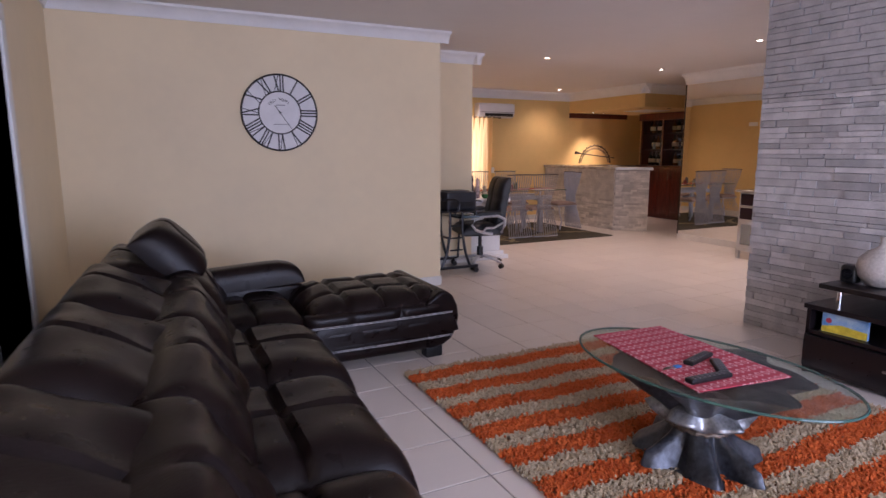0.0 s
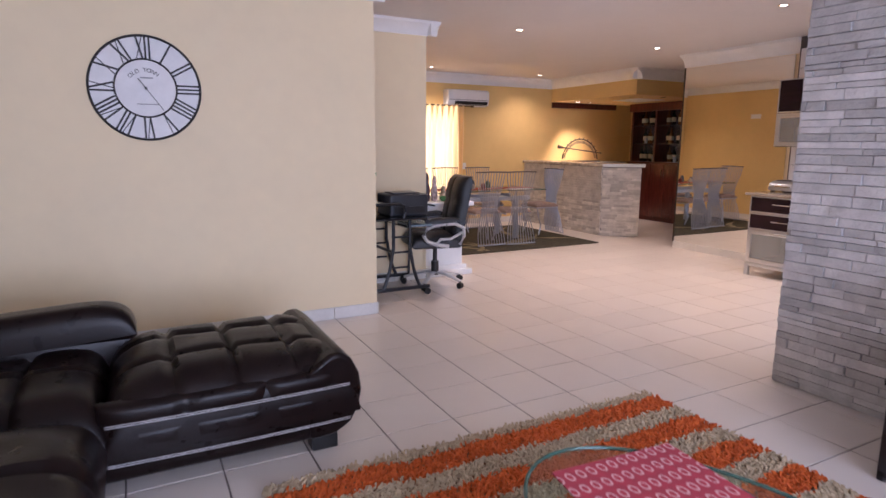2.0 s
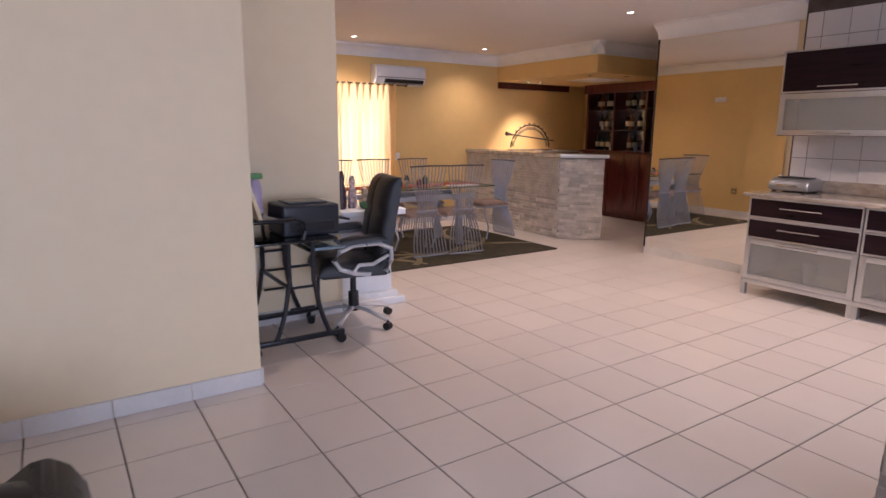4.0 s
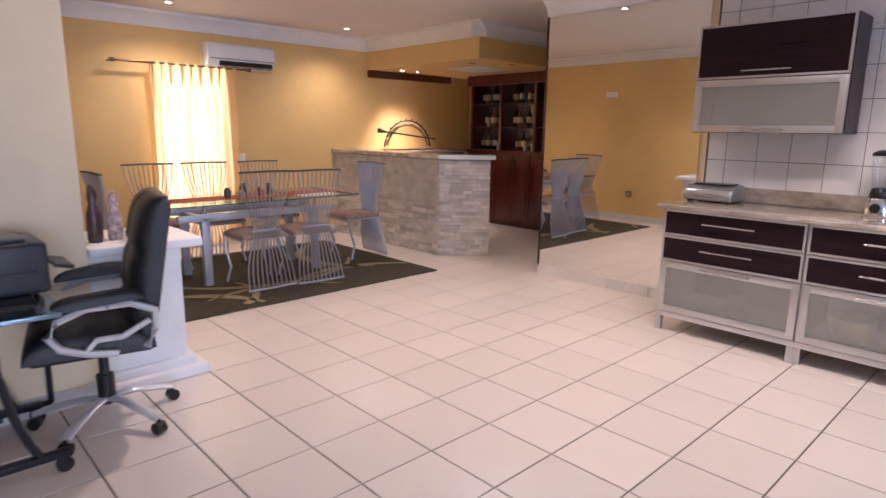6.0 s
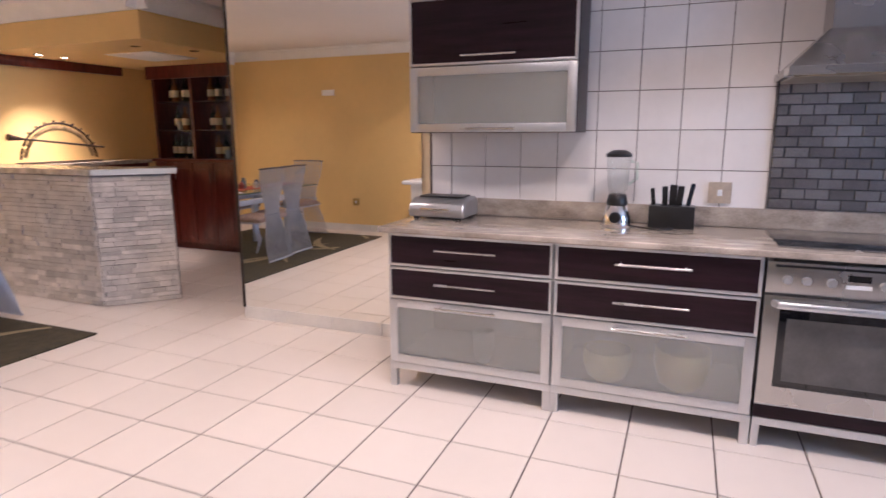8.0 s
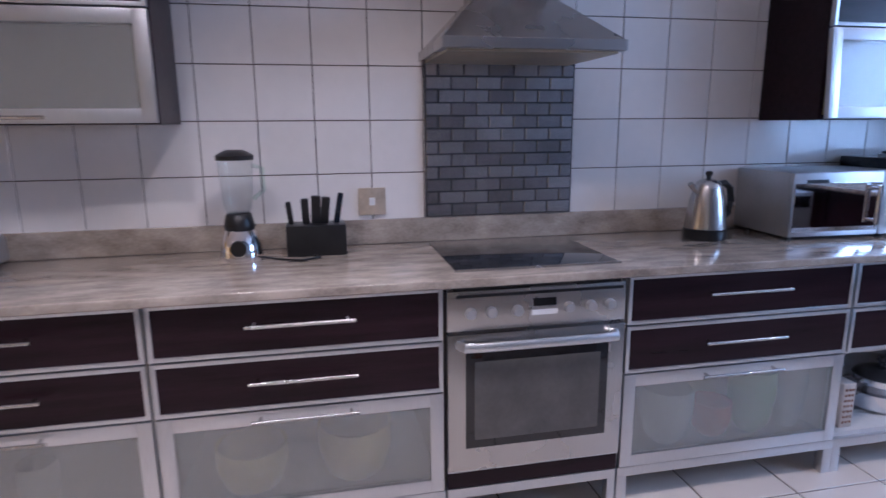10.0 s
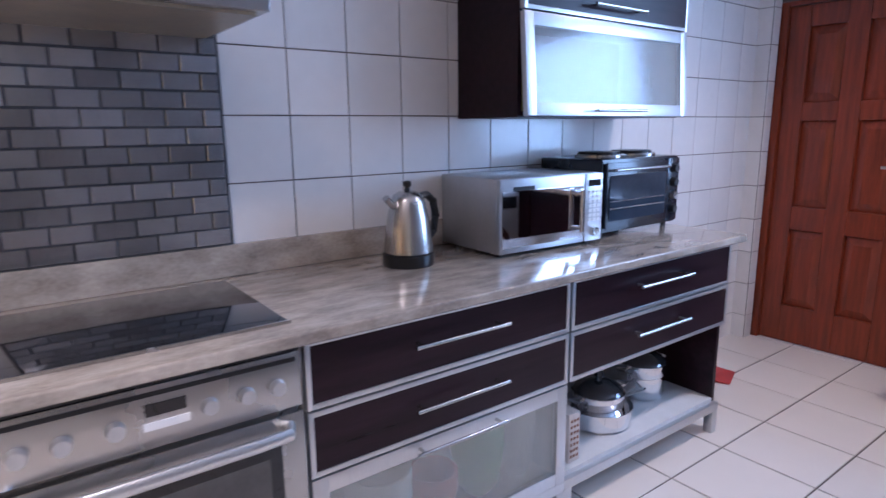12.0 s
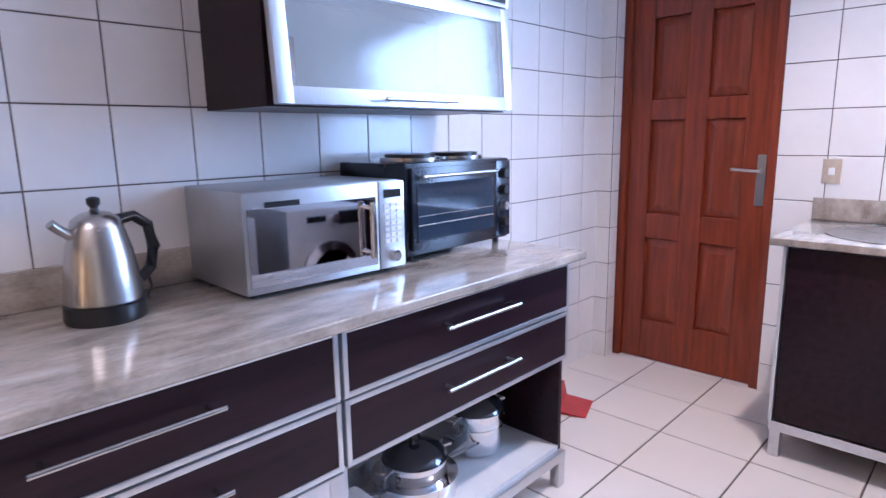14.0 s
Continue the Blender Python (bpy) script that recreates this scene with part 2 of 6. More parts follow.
def wall(name, material, x0, x1, y0, y1, holes=(), axis="y", z1=None, label=""):
    """A wall with thickness; holes are (from, to, bottom, top) along the axis that it runs on."""
    z1 = z1 or CEILING
    p = Part()
    lo, hi = (y0, y1) if axis == "y" else (x0, x1)
    cuts = sorted({lo, hi, *[h[0] for h in holes], *[h[1] for h in holes]})
    for a, b in zip(cuts, cuts[1:]):
        zs = [(0, z1)]
        for h in holes:
            if h[0] <= a and b <= h[1]:
                zs = [(0, h[2]), (h[3], z1)]
        for c, d in zs:
            if d - c > 0.001:
                p.box(*((x0, x1, a, b) if axis == "y" else (a, b, y0, y1)), c, d)
    bmesh.ops.remove_doubles(p.bm, verts=p.bm.verts[:], dist=0.0005)
    return structure(p.done(name, material), label)


CEILING = 2.56
# ---- structure ----
structure(box("floor", GROUT, -3.5, 10.3, -2.9, 10.4, -0.12, -0.004), "dark grout bed under cream ceramic floor tiles")
structure(box("ceiling", CEIL, -3.5, 10.3, -2.9, 10.4, CEILING, CEILING + 0.12), "smooth white painted ceiling")
structure(box("ground", mat("garden_ground", (0.16, 0.13, 0.08), 0.95, var=0.3, scale=1.5), -60, 60, -60, 60, -0.4, -0.13), "dry ground outside the house")

wall("wall_clock", CREAM, -0.6, 2.715, 5.43, 5.60, axis="x", label="cream yellow painted wall that carries the clock")
wall("wall_alcove_side", CREAM, 2.45, 2.60, 5.60, 6.45, label="painted side wall of the desk alcove")
wall("wall_alcove", CREAM, 2.45, 3.66, 6.45, 6.62, axis="x", label="cream yellow painted wall behind the desk")
wall("wall_dining_west", YELLOW, 3.51, 3.66, 6.62, 10.05, label="yellow painted dining room wall")
wall("wall_north", YELLOW, 3.51, 10.2, 10.05, 10.25, holes=((5.18, 5.96, 0.25, 2.0),), axis="x", label="warm yellow painted wall with a curtained window")
wall("wall_bar_east", YELLOW, 10.0, 10.2, 5.2, 10.05, label="yellow wall behind the bar shelves")
wall("wall_bar_south", YELLOW, 7.75, 10.0, 5.2, 5.35, axis="x", label="yellow wall of the bar corner")
wall("wall_mirror", CREAM, 7.615, 7.75, 5.12, 6.70, label="wall that carries the tall mirror")
wall("wall_kitchen_east", GROUT, 7.53, 7.75, -0.85, 5.12, label="kitchen wall under square white tiles")
wall("wall_kitchen_south", GROUT, 4.55, 7.53, -0.85, -0.64, holes=((4.7, 5.95, 1.08, 2.36), (6.63, 7.44, 0.0, 2.05)), axis="x", label="tiled kitchen wall with window and door")
wall("wall_stone", STONEBACK, 4.33, 4.55, -2.6, 3.03, label="free-standing wall clad in grey ledge stone")
wall("wall_living_south", CREAM, -0.75, 4.55, -2.75, -2.6, holes=((0.3, 3.5, 0.4, 2.3),), axis="x", label="cream wall with a wide window")
wall("wall_living_west", CREAM, -0.75, -0.6, -2.6, 5.60, holes=((2.67, 3.57, 0.0, 2.03),), label="cream wall with an open doorway")
wall("wall_passage", CREAM, -2.6, -2.45, 1.5, 4.6, label="dim passage wall beyond the doorway")
wall("wall_passage_south", CREAM, -2.45, -0.75, 1.5, 1.65, axis="x")
wall("wall_passage_north", CREAM, -2.45, -0.75, 4.45, 4.6, axis="x")


# ---- ceiling fixtures, trim ----
def cornice(name, a, b, inward, size=1.0):
    """A plaster cove between wall and ceiling from a to b (x, y); inward: the side of the room."""
    prof = [(0.0, -0.105), (0.016, -0.105), (0.022, -0.085), (0.04, -0.05), (0.07, -0.026), (0.085, -0.02), (0.09, 0.0), (0.0, 0.0)]
    a, b, n = Vector((*a, 0)), Vector((*b, 0)), Vector((*inward, 0))
    p = Part()
    ra, rb = [[p.bm.verts.new(e + n * u * size + Vector((0, 0, CEILING - 0.002 + w * size))) for u, w in prof] for e in (a, b)]
    k = len(prof)
    for i in range(k):
        p.bm.faces.new((ra[i], ra[(i + 1) % k], rb[(i + 1) % k], rb[i]))
    p.bm.faces.new(ra)
    p.bm.faces.new(rb[::-1])
    return structure(p.done(name, CORN, smooth=True), "white moulded plaster cornice")


cornice("cornice_clock_wall", (-0.6, 5.43), (2.80, 5.43), (0, -1))
cornice("cornice_clock_return", (2.715, 5.432), (2.715, 5.60), (1, 0))
cornice("cornice_alcove", (2.60, 6.45), (3.768, 6.45), (0, -1), 1.2)
cornice("cornice_dining_west", (3.66, 6.342), (3.66, 10.05), (1, 0), 1.2)
cornice("cornice_north", (3.66, 10.05), (8.0, 10.05), (0, -1), 1.5)
cornice("cornice_bulkhead_west", (8.0, 7.82), (8.0, 10.05), (-1, 0), 1.5)
cornice("cornice_bulkhead_south", (7.87, 7.95), (10.0, 7.95), (0, -1), 1.5)
cornice("cornice_west", (-0.6, -2.6), (-0.6, 5.43), (1, 0))
cornice("cornice_mirror", (7.615, 5.12), (7.615, 6.70), (-1, 0), 1.5)
structure(box("bulkhead", YELLOW, 8.0, 10.0, 7.95, 10.05, 2.17, CEILING - 0.003), "dropped yellow ceiling bulkhead over the bar")
structure(box("bulkhead_soffit_hatch", CORN, 8.6, 9.2, 8.5, 9.1, 2.160, 2.172, bevel=0.003), "flush white ceiling hatch")
structure(box("trim_bar_north", MAHOG, 8.0, 9.55, 10.0, 10.048, 2.07, 2.168, bevel=0.006), "dark mahogany moulding under the bulkhead")


def downlight(x, y, z, watts=22, cone=115, blend=0.9, on=True, size=0.05):
    lt = thing("downlight", "small round recessed downlight in the ceiling", "ceiling light", "recessed downlights", pose(x, y, z))
    Part().lathe(0, 0, [(0.045, 0.0), (0.045, -0.004), (0.034, -0.006), (0.028, -0.004), (0.028, 0.0)], 28).done("rim", CHROME, lt, smooth=True)
    Part().cyl(0, 0, -0.0035, -0.001, 0.027, n=24).done("bulb", LAMPGLOW if on else GLASSOFF, lt)
    if on:
        sp = new("downlight_beam", bpy.data.lights.new("downlight_beam", "SPOT"))
        sp.data.energy, sp.data.spot_size, sp.data.spot_blend = watts, radians(cone), blend
        sp.data.color, sp.data.shadow_soft_size = (1.0, 0.80, 0.58), size
        sp.matrix_world = pose(x, y, z - 0.02)


GLASSOFF = mat("unlit_bulb", (0.25, 0.24, 0.22), 0.2)
for x, y in ((4.66, 6.30), (6.77, 6.43), (5.95, 4.3), (6.2, 3.45), (6.2, 0.45)):
    downlight(x, y, CEILING - 0.001, 76, 135)
for x, y in ((7.27, 9.45), (5.21, 9.45)):
    downlight(x, y, CEILING - 0.001, 48, 140)
downlight(8.35, 9.72, 2.169, 110, 75, 0.8)
downlight(8.62, 9.72, 2.169, 45, 80, 0.8)
downlight(8.3, 8.35, 2.169, on=False)
downlight(8.75, 8.1, 2.169, on=False)


def skirting(a, b, inward, label="pale ceramic tile skirting"):
    a, b, n = Vector((*a, 0)), Vector((*b, 0)), Vector((*inward, 0)) * 0.012
    par = structure(new("baseboard"), label)
    ln = (b - a).length
    k = max(1, round(ln / 0.362))
    for i in range(k):
        s = a + (b - a) * (i / k)
        e = a + (b - a) * ((i + 1) / k) - (b - a).normalized() * 0.004
        lo, hi = (min(s.x, e.x, (s + n).x), min(s.y, e.y, (s + n).y)), (max(s.x, e.x, (s + n).x), max(s.y, e.y, (s + n).y))
        box("skirting_tile", SKIRT, lo[0], hi[0], lo[1], hi[1], 0.0, 0.095, par, bevel=0.002, seg=1)


skirting((-0.6, 5.428), (2.715, 5.428), (0, -1))
skirting((2.717, 5.43), (2.717, 5.60), (1, 0))
skirting((2.6, 6.448), (3.66, 6.448), (0, -1))
skirting((3.662, 7.02), (3.662, 10.05), (1, 0))
skirting((3.68, 10.048), (7.42, 10.048), (0, -1))
skirting((-0.598, 3.68), (-0.598, 5.41), (1, 0))
skirting((-0.598, -2.6), (-0.598, 2.56), (1, 0))
skirting((7.612, 6.705), (7.612, 5.13), (-1, 0))
skirting((7.625, 6.702), (7.745, 6.702), (0, 1))

# doorway frame in the west wall
df = structure(new("door_frame_west"), "white painted frame of an open doorway")
box("jamb", WHITE, -0.77, -0.585, 3.57, 3.67, 0, 2.03, df, 0.006)
box("jamb", WHITE, -0.77, -0.585, 2.57, 2.67, 0, 2.03, df, 0.006)
box("head", WHITE, -0.77, -0.585, 2.57, 3.67, 2.032, 2.12, df, 0.006)


def window(name, x0, x1, y, z0, z1, bars, label):
    w = structure(new(name), label)
    t = 0.03
    box("frame_head", WHITE, x0, x1, y - t, y + t, z1 - 0.05, z1, w, 0.004)
    box("frame_sill", WHITE, x0, x1, y - t, y + t, z0, z0 + 0.05, w, 0.004)
    for i in range(bars + 1):
        x = x0 + 0.025 + (x1 - x0 - 0.05) * i / bars
        box("frame_post", WHITE, x - 0.025, x + 0.025, y - t, y + t, z0 + 0.051, z1 - 0.051, w, 0.004)
    pn = box("pane", CLEAR, x0 + 0.05, x1 - 0.05, y - 0.003, y + 0.003, z0 + 0.05, z1 - 0.05, w)
    pn.visible_shadow = False
    return w


window("window_1", 0.3, 3.5, -2.69, 0.4, 2.3, 4, "wide white framed living room window")
window("window_2", 4.7, 5.95, -0.78, 1.08, 2.36, 2, "white framed kitchen window over the sink")
window("window_3", 5.18, 5.96, 10.17, 0.25, 2.0, 2, "window behind the curtain")

# ---- mirror wall ----
mr = thing("wall_mirror", "tall frameless wall mirror with a dark edge strip", "mirror")
box("mirror_glass", MIRROR, 7.604, 7.613, 5.21, 6.69, 0.085, 2.395, mr)
box("edge_strip", mat("bronze_strip", (0.05, 0.035, 0.025), 0.4, metal=0.5), 7.598, 7.614, 6.692, 6.712, 0.085, 2.40, mr, 0.003)

# ---- living room ----


def mound(p, sx, sy, h, ulines=(), vlines=(), crease=0.03, nx=40, ny=40, power=6, m=None, width=0.018, puff=0.0):
    """A stuffed pad: a rounded block of sx by sy by h, with sewn creases across it."""
    rows = []
    for j in range(ny + 1):
        row = []
        for i in range(nx + 1):
            u, v = i / nx, j / ny
            u, v = 0.5 - 0.5 * math.cos(math.pi * u), 0.5 - 0.5 * math.cos(math.pi * v)
            e = max(0.0, 1 - abs(2 * u - 1) ** power) ** (1 / 2.6) * max(0.0, 1 - abs(2 * v - 1) ** power) ** (1 / 2.6)
            d = 0.0
            for q in ulines:
                d = max(d, math.exp(-(((u - q) * sx) / width) ** 2))
            for q in vlines:
                d = max(d, math.exp(-(((v - q) * sy) / width) ** 2))
            z = h * e - crease * d * e + puff * noise.noise((u * sx * 5, v * sy * 5, h * 9)) * e
            row.append(p.bm.verts.new(((u - 0.5) * sx, (v - 0.5) * sy, z)))
        rows.append(row)
    for a, b in zip(rows, rows[1:]):
        for i in range(nx):
            p.bm.faces.new((a[i], a[i + 1], b[i + 1], b[i]))
    rim = rows[0] + [r[-1] for r in rows[1:]] + rows[-1][-2::-1] + [r[0] for r in rows[-2:0:-1]]
    p.bm.faces.new(rim[::-1])
    if m:
        bmesh.ops.transform(p.bm, matrix=m, verts=[v for r in rows for v in r])
    return p


def sofa():
    s = thing("corner_sofa", "dark brown tufted leather corner sofa with a chaise", "sofa")
    # plinths
    p = Part().box(-0.35, 0.64, 0.75, 4.22, 0.07, 0.26, 0.04, 3).box(0.6, 1.74, 3.40, 4.20, 0.07, 0.22, 0.05, 3)
    p.done("base", LEATHER, s, smooth=True)
    # seat pads
    for y0, y1, w in ((0.78, 1.62, 0.68), (1.62, 2.48, 0.75), (2.48, 3.38, 0.82)):
        mound(Part(), w, y1 - y0 + 0.01, 0.24, (0.5,), (0.5,), 0.035, m=pose(w / 2, (y0 + y1) / 2, 0.2), puff=0.02).done("seat", LEATHER, s, smooth=True)
    mound(Part(), 0.62, 0.84, 0.24, (0.5,), (0.5,), 0.03, m=pose(0.52, 3.8, 0.2), puff=0.02).done("seat", LEATHER, s, smooth=True)
    mound(Part(), 1.02, 0.86, 0.30, (0.25, 0.5, 0.75), (0.33, 0.66), 0.035, m=pose(1.32, 3.80, 0.19), puff=0.012, nx=56, ny=44).done("chaise_pad", LEATHER, s, smooth=True)
    # chaise side apron with seams, and rounded end
    mound(Part(), 0.96, 0.22, 0.07, (0.33, 0.66), (0.55,), 0.02, power=8, nx=50, ny=20, m=pose(1.27, 3.44, 0.29, 90, 0, 0)).done("chaise_side", LEATHER, s, smooth=True)
    Part().prism([(1.60, 0.08), (1.72, 0.09), (1.79, 0.13), (1.83, 0.20), (1.845, 0.28), (1.835, 0.36), (1.80, 0.43), (1.75, 0.47), (1.70, 0.465), (1.60, 0.40)], 3.385, 4.215, "y").done("chaise_end", LEATHER, s, smooth=True, bevel=0.02, seg=3)
    st = Part()
    for z in (0.33, 0.322, 0.17, 0.162):
        st.tube([(0.82 + 0.96 * k / 12, 3.366 - 0.012 * math.sin(k / 12 * math.pi), z) for k in range(13)], 0.0016, 5)
    st.tube([(1.846, 3.42 + 0.76 * k / 8, 0.2) for k in range(9)], 0.0025, 5)
    st.done("stitching", STITCH, s)
    # back: sloping pads with folded headrests, the last one raised; it runs slightly askew to the wall
    skew = pose(0, 3.4, 0) @ pose(0, 0, 0, 0, 0, -4) @ pose(0, -3.4, 0)
    ends = (0.80, 1.66, 2.52, 3.36, 4.18)
    for k, (y0, y1) in enumerate(zip(ends, ends[1:])):
        c = (y0 + y1) / 2
        mound(Part(), 0.46, y1 - y0 + 0.01, 0.19, (), (0.5,), 0.035, m=skew @ pose(0.13, c, 0.50, 0, 62, 0), puff=0.03).done("backrest", LEATHER, s, smooth=True)
        if k == 3:
            mound(Part(), 0.46, y1 - y0, 0.17, (), (0.5,), 0.035, m=skew @ pose(-0.12, c, 0.62, 0, 26, 0), puff=0.03).done("headrest", LEATHER, s, smooth=True)
            mound(Part(), 0.42, 0.62, 0.22, (), (0.5,), 0.03, m=skew @ pose(0.0, c + 0.02, 0.735, 0, 48, 0), puff=0.02).done("raised_headrest", LEATHER, s, smooth=True)
        else:
            mound(Part(), 0.52, y1 - y0, 0.18, (), (0.5,), 0.035, m=skew @ pose(-0.12, c, 0.62, 0, 26, 0), puff=0.03).done("headrest", LEATHER, s, smooth=True)
    Part().box(-0.40, 0.02, 0.82, 4.16, 0.07, 0.68, 0.06, 3, m=skew).done("back_shell", LEATHER, s, smooth=True)
    # arm against the chaise
    mound(Part(), 0.80, 0.22, 0.16, (), (), 0, power=5, m=pose(0.55, 4.14, 0.46, 0, -3, 0), nx=30, ny=16).done("armrest", LEATHER, s, smooth=True)
    Part().box(0.05, 0.95, 4.06, 4.25, 0.1, 0.46, 0.03, 2).done("arm_panel", LEATHER, s, smooth=True)
    for x, y in ((1.68, 3.48), (1.68, 4.12), (0.56, 0.85), (-0.28, 0.85), (-0.28, 4.1), (0.56, 2.4)):
        Part().box(x - 0.06, x + 0.06, y - 0.045, y + 0.045, 0.0, 0.075, 0.008).done("foot", BLACKP, s, smooth=True)


sofa()


def text_part(body, size, m, material, parent, name="lettering", align="CENTER", extrude=0.001):
    cu = bpy.data.curves.new(name, "FONT")
    cu.body, cu.size, cu.extrude = body, size, extrude
    cu.align_x, cu.align_y = align, "CENTER"
    tmp = new(name, cu)
    me = bpy.data.meshes.new_from_object(tmp.evaluated_get(bpy.context.evaluated_depsgraph_get()))
    bpy.data.objects.remove(tmp)
    me.materials.append(material)
    ob = new(name, me)
    ob.matrix_world = m
    if parent:
        ob.parent = parent
    return ob


def clock():
    R = 0.331
    black = mat("black_iron", (0.02, 0.016, 0.016), 0.5)
    face = mat("white_clock_enamel", (0.74, 0.73, 0.74), 0.5, var=0.04, scale=10)
    root = thing("wall_clock", "large round white wall clock with black roman numerals", "clock", m=pose(1.112, 5.43, 1.733, 90, 0, 0))
    Part().cyl(0, 0, 0.003, 0.016, R - 0.004, n=72).done("dial", face, root)
    for r, w in ((R, 0.008), (0.185, 0.006)):
        n = 72
        p = Part()
        p.tube([(r * math.cos(k * math.tau / n), r * math.sin(k * math.tau / n), 0.018) for k in range(n + 1)], w, 8)
        p.done("ring", black, root, smooth=True)
    p = Part()
    numerals = ["XII", "I", "II", "III", "IIII", "V", "VI", "VII", "VIII", "IX", "X", "XI"]
    r0, r1 = 0.188, R - 0.008
    for h, s in enumerate(numerals):
        a = math.pi / 2 - h * math.tau / 12
        step = {"I": 0.024, "V": 0.042, "X": 0.046}
        tot = sum(step[c] for c in s)
        x = -tot / 2
        for c in s:
            cx = x + step[c] / 2
            x += step[c]
            strokes = {"I": ((0, 0, 0.006),), "V": ((-0.018, 0, 0.006), (0.018, 0, 0.003)), "X": ((-0.018, 0.018, 0.006), (0.018, -0.018, 0.003))}[c]
            for t, b, w in strokes:
                o, q = (cx + t, r1), (cx + b, r0)
                rot = lambda u: (u[0] * math.sin(a) + u[1] * math.cos(a), -u[0] * math.cos(a) + u[1] * math.sin(a), 0.018)
                A, B = rot(o), rot(q)
                d = (Vector(B) - Vector(A)).normalized()
                n = Vector((-d.y, d.x, 0)) * w
                vs = [p.bm.verts.new(Vector(k) + e + Vector((0, 0, hh))) for hh in (0, 0.003) for k, e in ((A, n), (A, -n), (B, -n), (B, n))]
                for f in ((0, 1, 2, 3), (4, 5, 6, 7), (0, 1, 5, 4), (1, 2, 6, 5), (2, 3, 7, 6), (3, 0, 4, 7)):
                    p.bm.faces.new([vs[i] for i in f])
    p.done("numerals", black, root)
    for i, ch in enumerate("OLD TOWN"):
        a = radians(138 - i * 12)
        text_part(ch, 0.036, pose(0.115 * math.cos(a), 0.115 * math.sin(a), 0.0175, 0, 0, math.degrees(a) - 90), black, root)
    grey = mat("grey_print", (0.3, 0.3, 0.32), 0.6)
    Part().box(-0.03, 0.045, 0.062, 0.071, 0.0165, 0.018).done("small_print", grey, root)
    Part().box(-0.06, 0.07, -0.105, -0.099, 0.0165, 0.018).done("small_print", grey, root)
    hand = Part()
    for ang, ln, w in ((-55, 0.17, 0.004), (125, 0.075, 0.006)):
        hand.box(0, ln, -w / 2, w / 2, 0.022, 0.025, m=pose(0, 0, 0, 0, 0, ang))
    hand.cyl(0, 0, 0.02, 0.03, 0.009)
    hand.done("pointer", black, root)


clock()


def shag_rug():
    x0, x1, y0, y1 = 1.36, 3.46, 0.28, 3.21
    orange = mat("orange_shag", (0.68, 0.135, 0.018), 0.95, var=0.35, scale=25, color2=(0.52, 0.09, 0.012))
    beige = mat("beige_shag", (0.56, 0.45, 0.30), 0.95, var=0.3, scale=25, color2=(0.44, 0.34, 0.22))
    rug = thing("shag_rug", "thick shag rug with orange and beige stripes", "rug")
    box("backing", mat("rug_backing", (0.22, 0.09, 0.03), 0.95, var=0.3, scale=15), x0 + 0.02, x1 - 0.02, y0 + 0.02, y1 - 0.02, 0.001, 0.014, rug)
    rng = random.Random(4)
    parts = {0: ([], []), 1: ([], [])}
    step = 0.0112
    y = y0
    while y < y1:
        x = x0
        while x < x1:
            px, py = x + rng.uniform(-0.008, 0.008), y + rng.uniform(-0.008, 0.008)
            wob = 0.035 * noise.noise((px * 2.2, py * 0.8, 1)) + 0.02 * noise.noise((px * 9, py * 3, 5))
            ph = ((y1 - py + wob) / 0.272) % 1.0
            k = 0 if 0.20 < ph < 0.74 else 1
            vs, fs = parts[k]
            h = rng.uniform(0.024, 0.034)
            a = rng.uniform(0, math.tau)
            lean = rng.uniform(0.0, 0.026)
            w = rng.uniform(0.006, 0.010)
            ox, oy = lean * math.cos(a), lean * math.sin(a)
            b = len(vs)
            for q in range(3):
                an = a + q * math.tau / 3
                vs.append((px + w * math.cos(an), py + w * math.sin(an), 0.008))
            for q in range(3):
                an = a + q * math.tau / 3
                vs.append((px + ox + w * 0.7 * math.cos(an), py + oy + w * 0.7 * math.sin(an), h))
            fs += [(b, b + 1, b + 4, b + 3), (b + 1, b + 2, b + 5, b + 4), (b + 2, b, b + 3, b + 5), (b + 3, b + 4, b + 5)]
            x += step
        y += step
    for k, (name, mt) in enumerate((("orange_pile", orange), ("beige_pile", beige))):
        me = bpy.data.meshes.new(name)
        me.from_pydata(parts[k][0], [], parts[k][1])
        me.materials.append(mt)
        ob = new(name, me)
        ob.parent = rug
        tagged(ob, kind="stuff")


shag_rug()


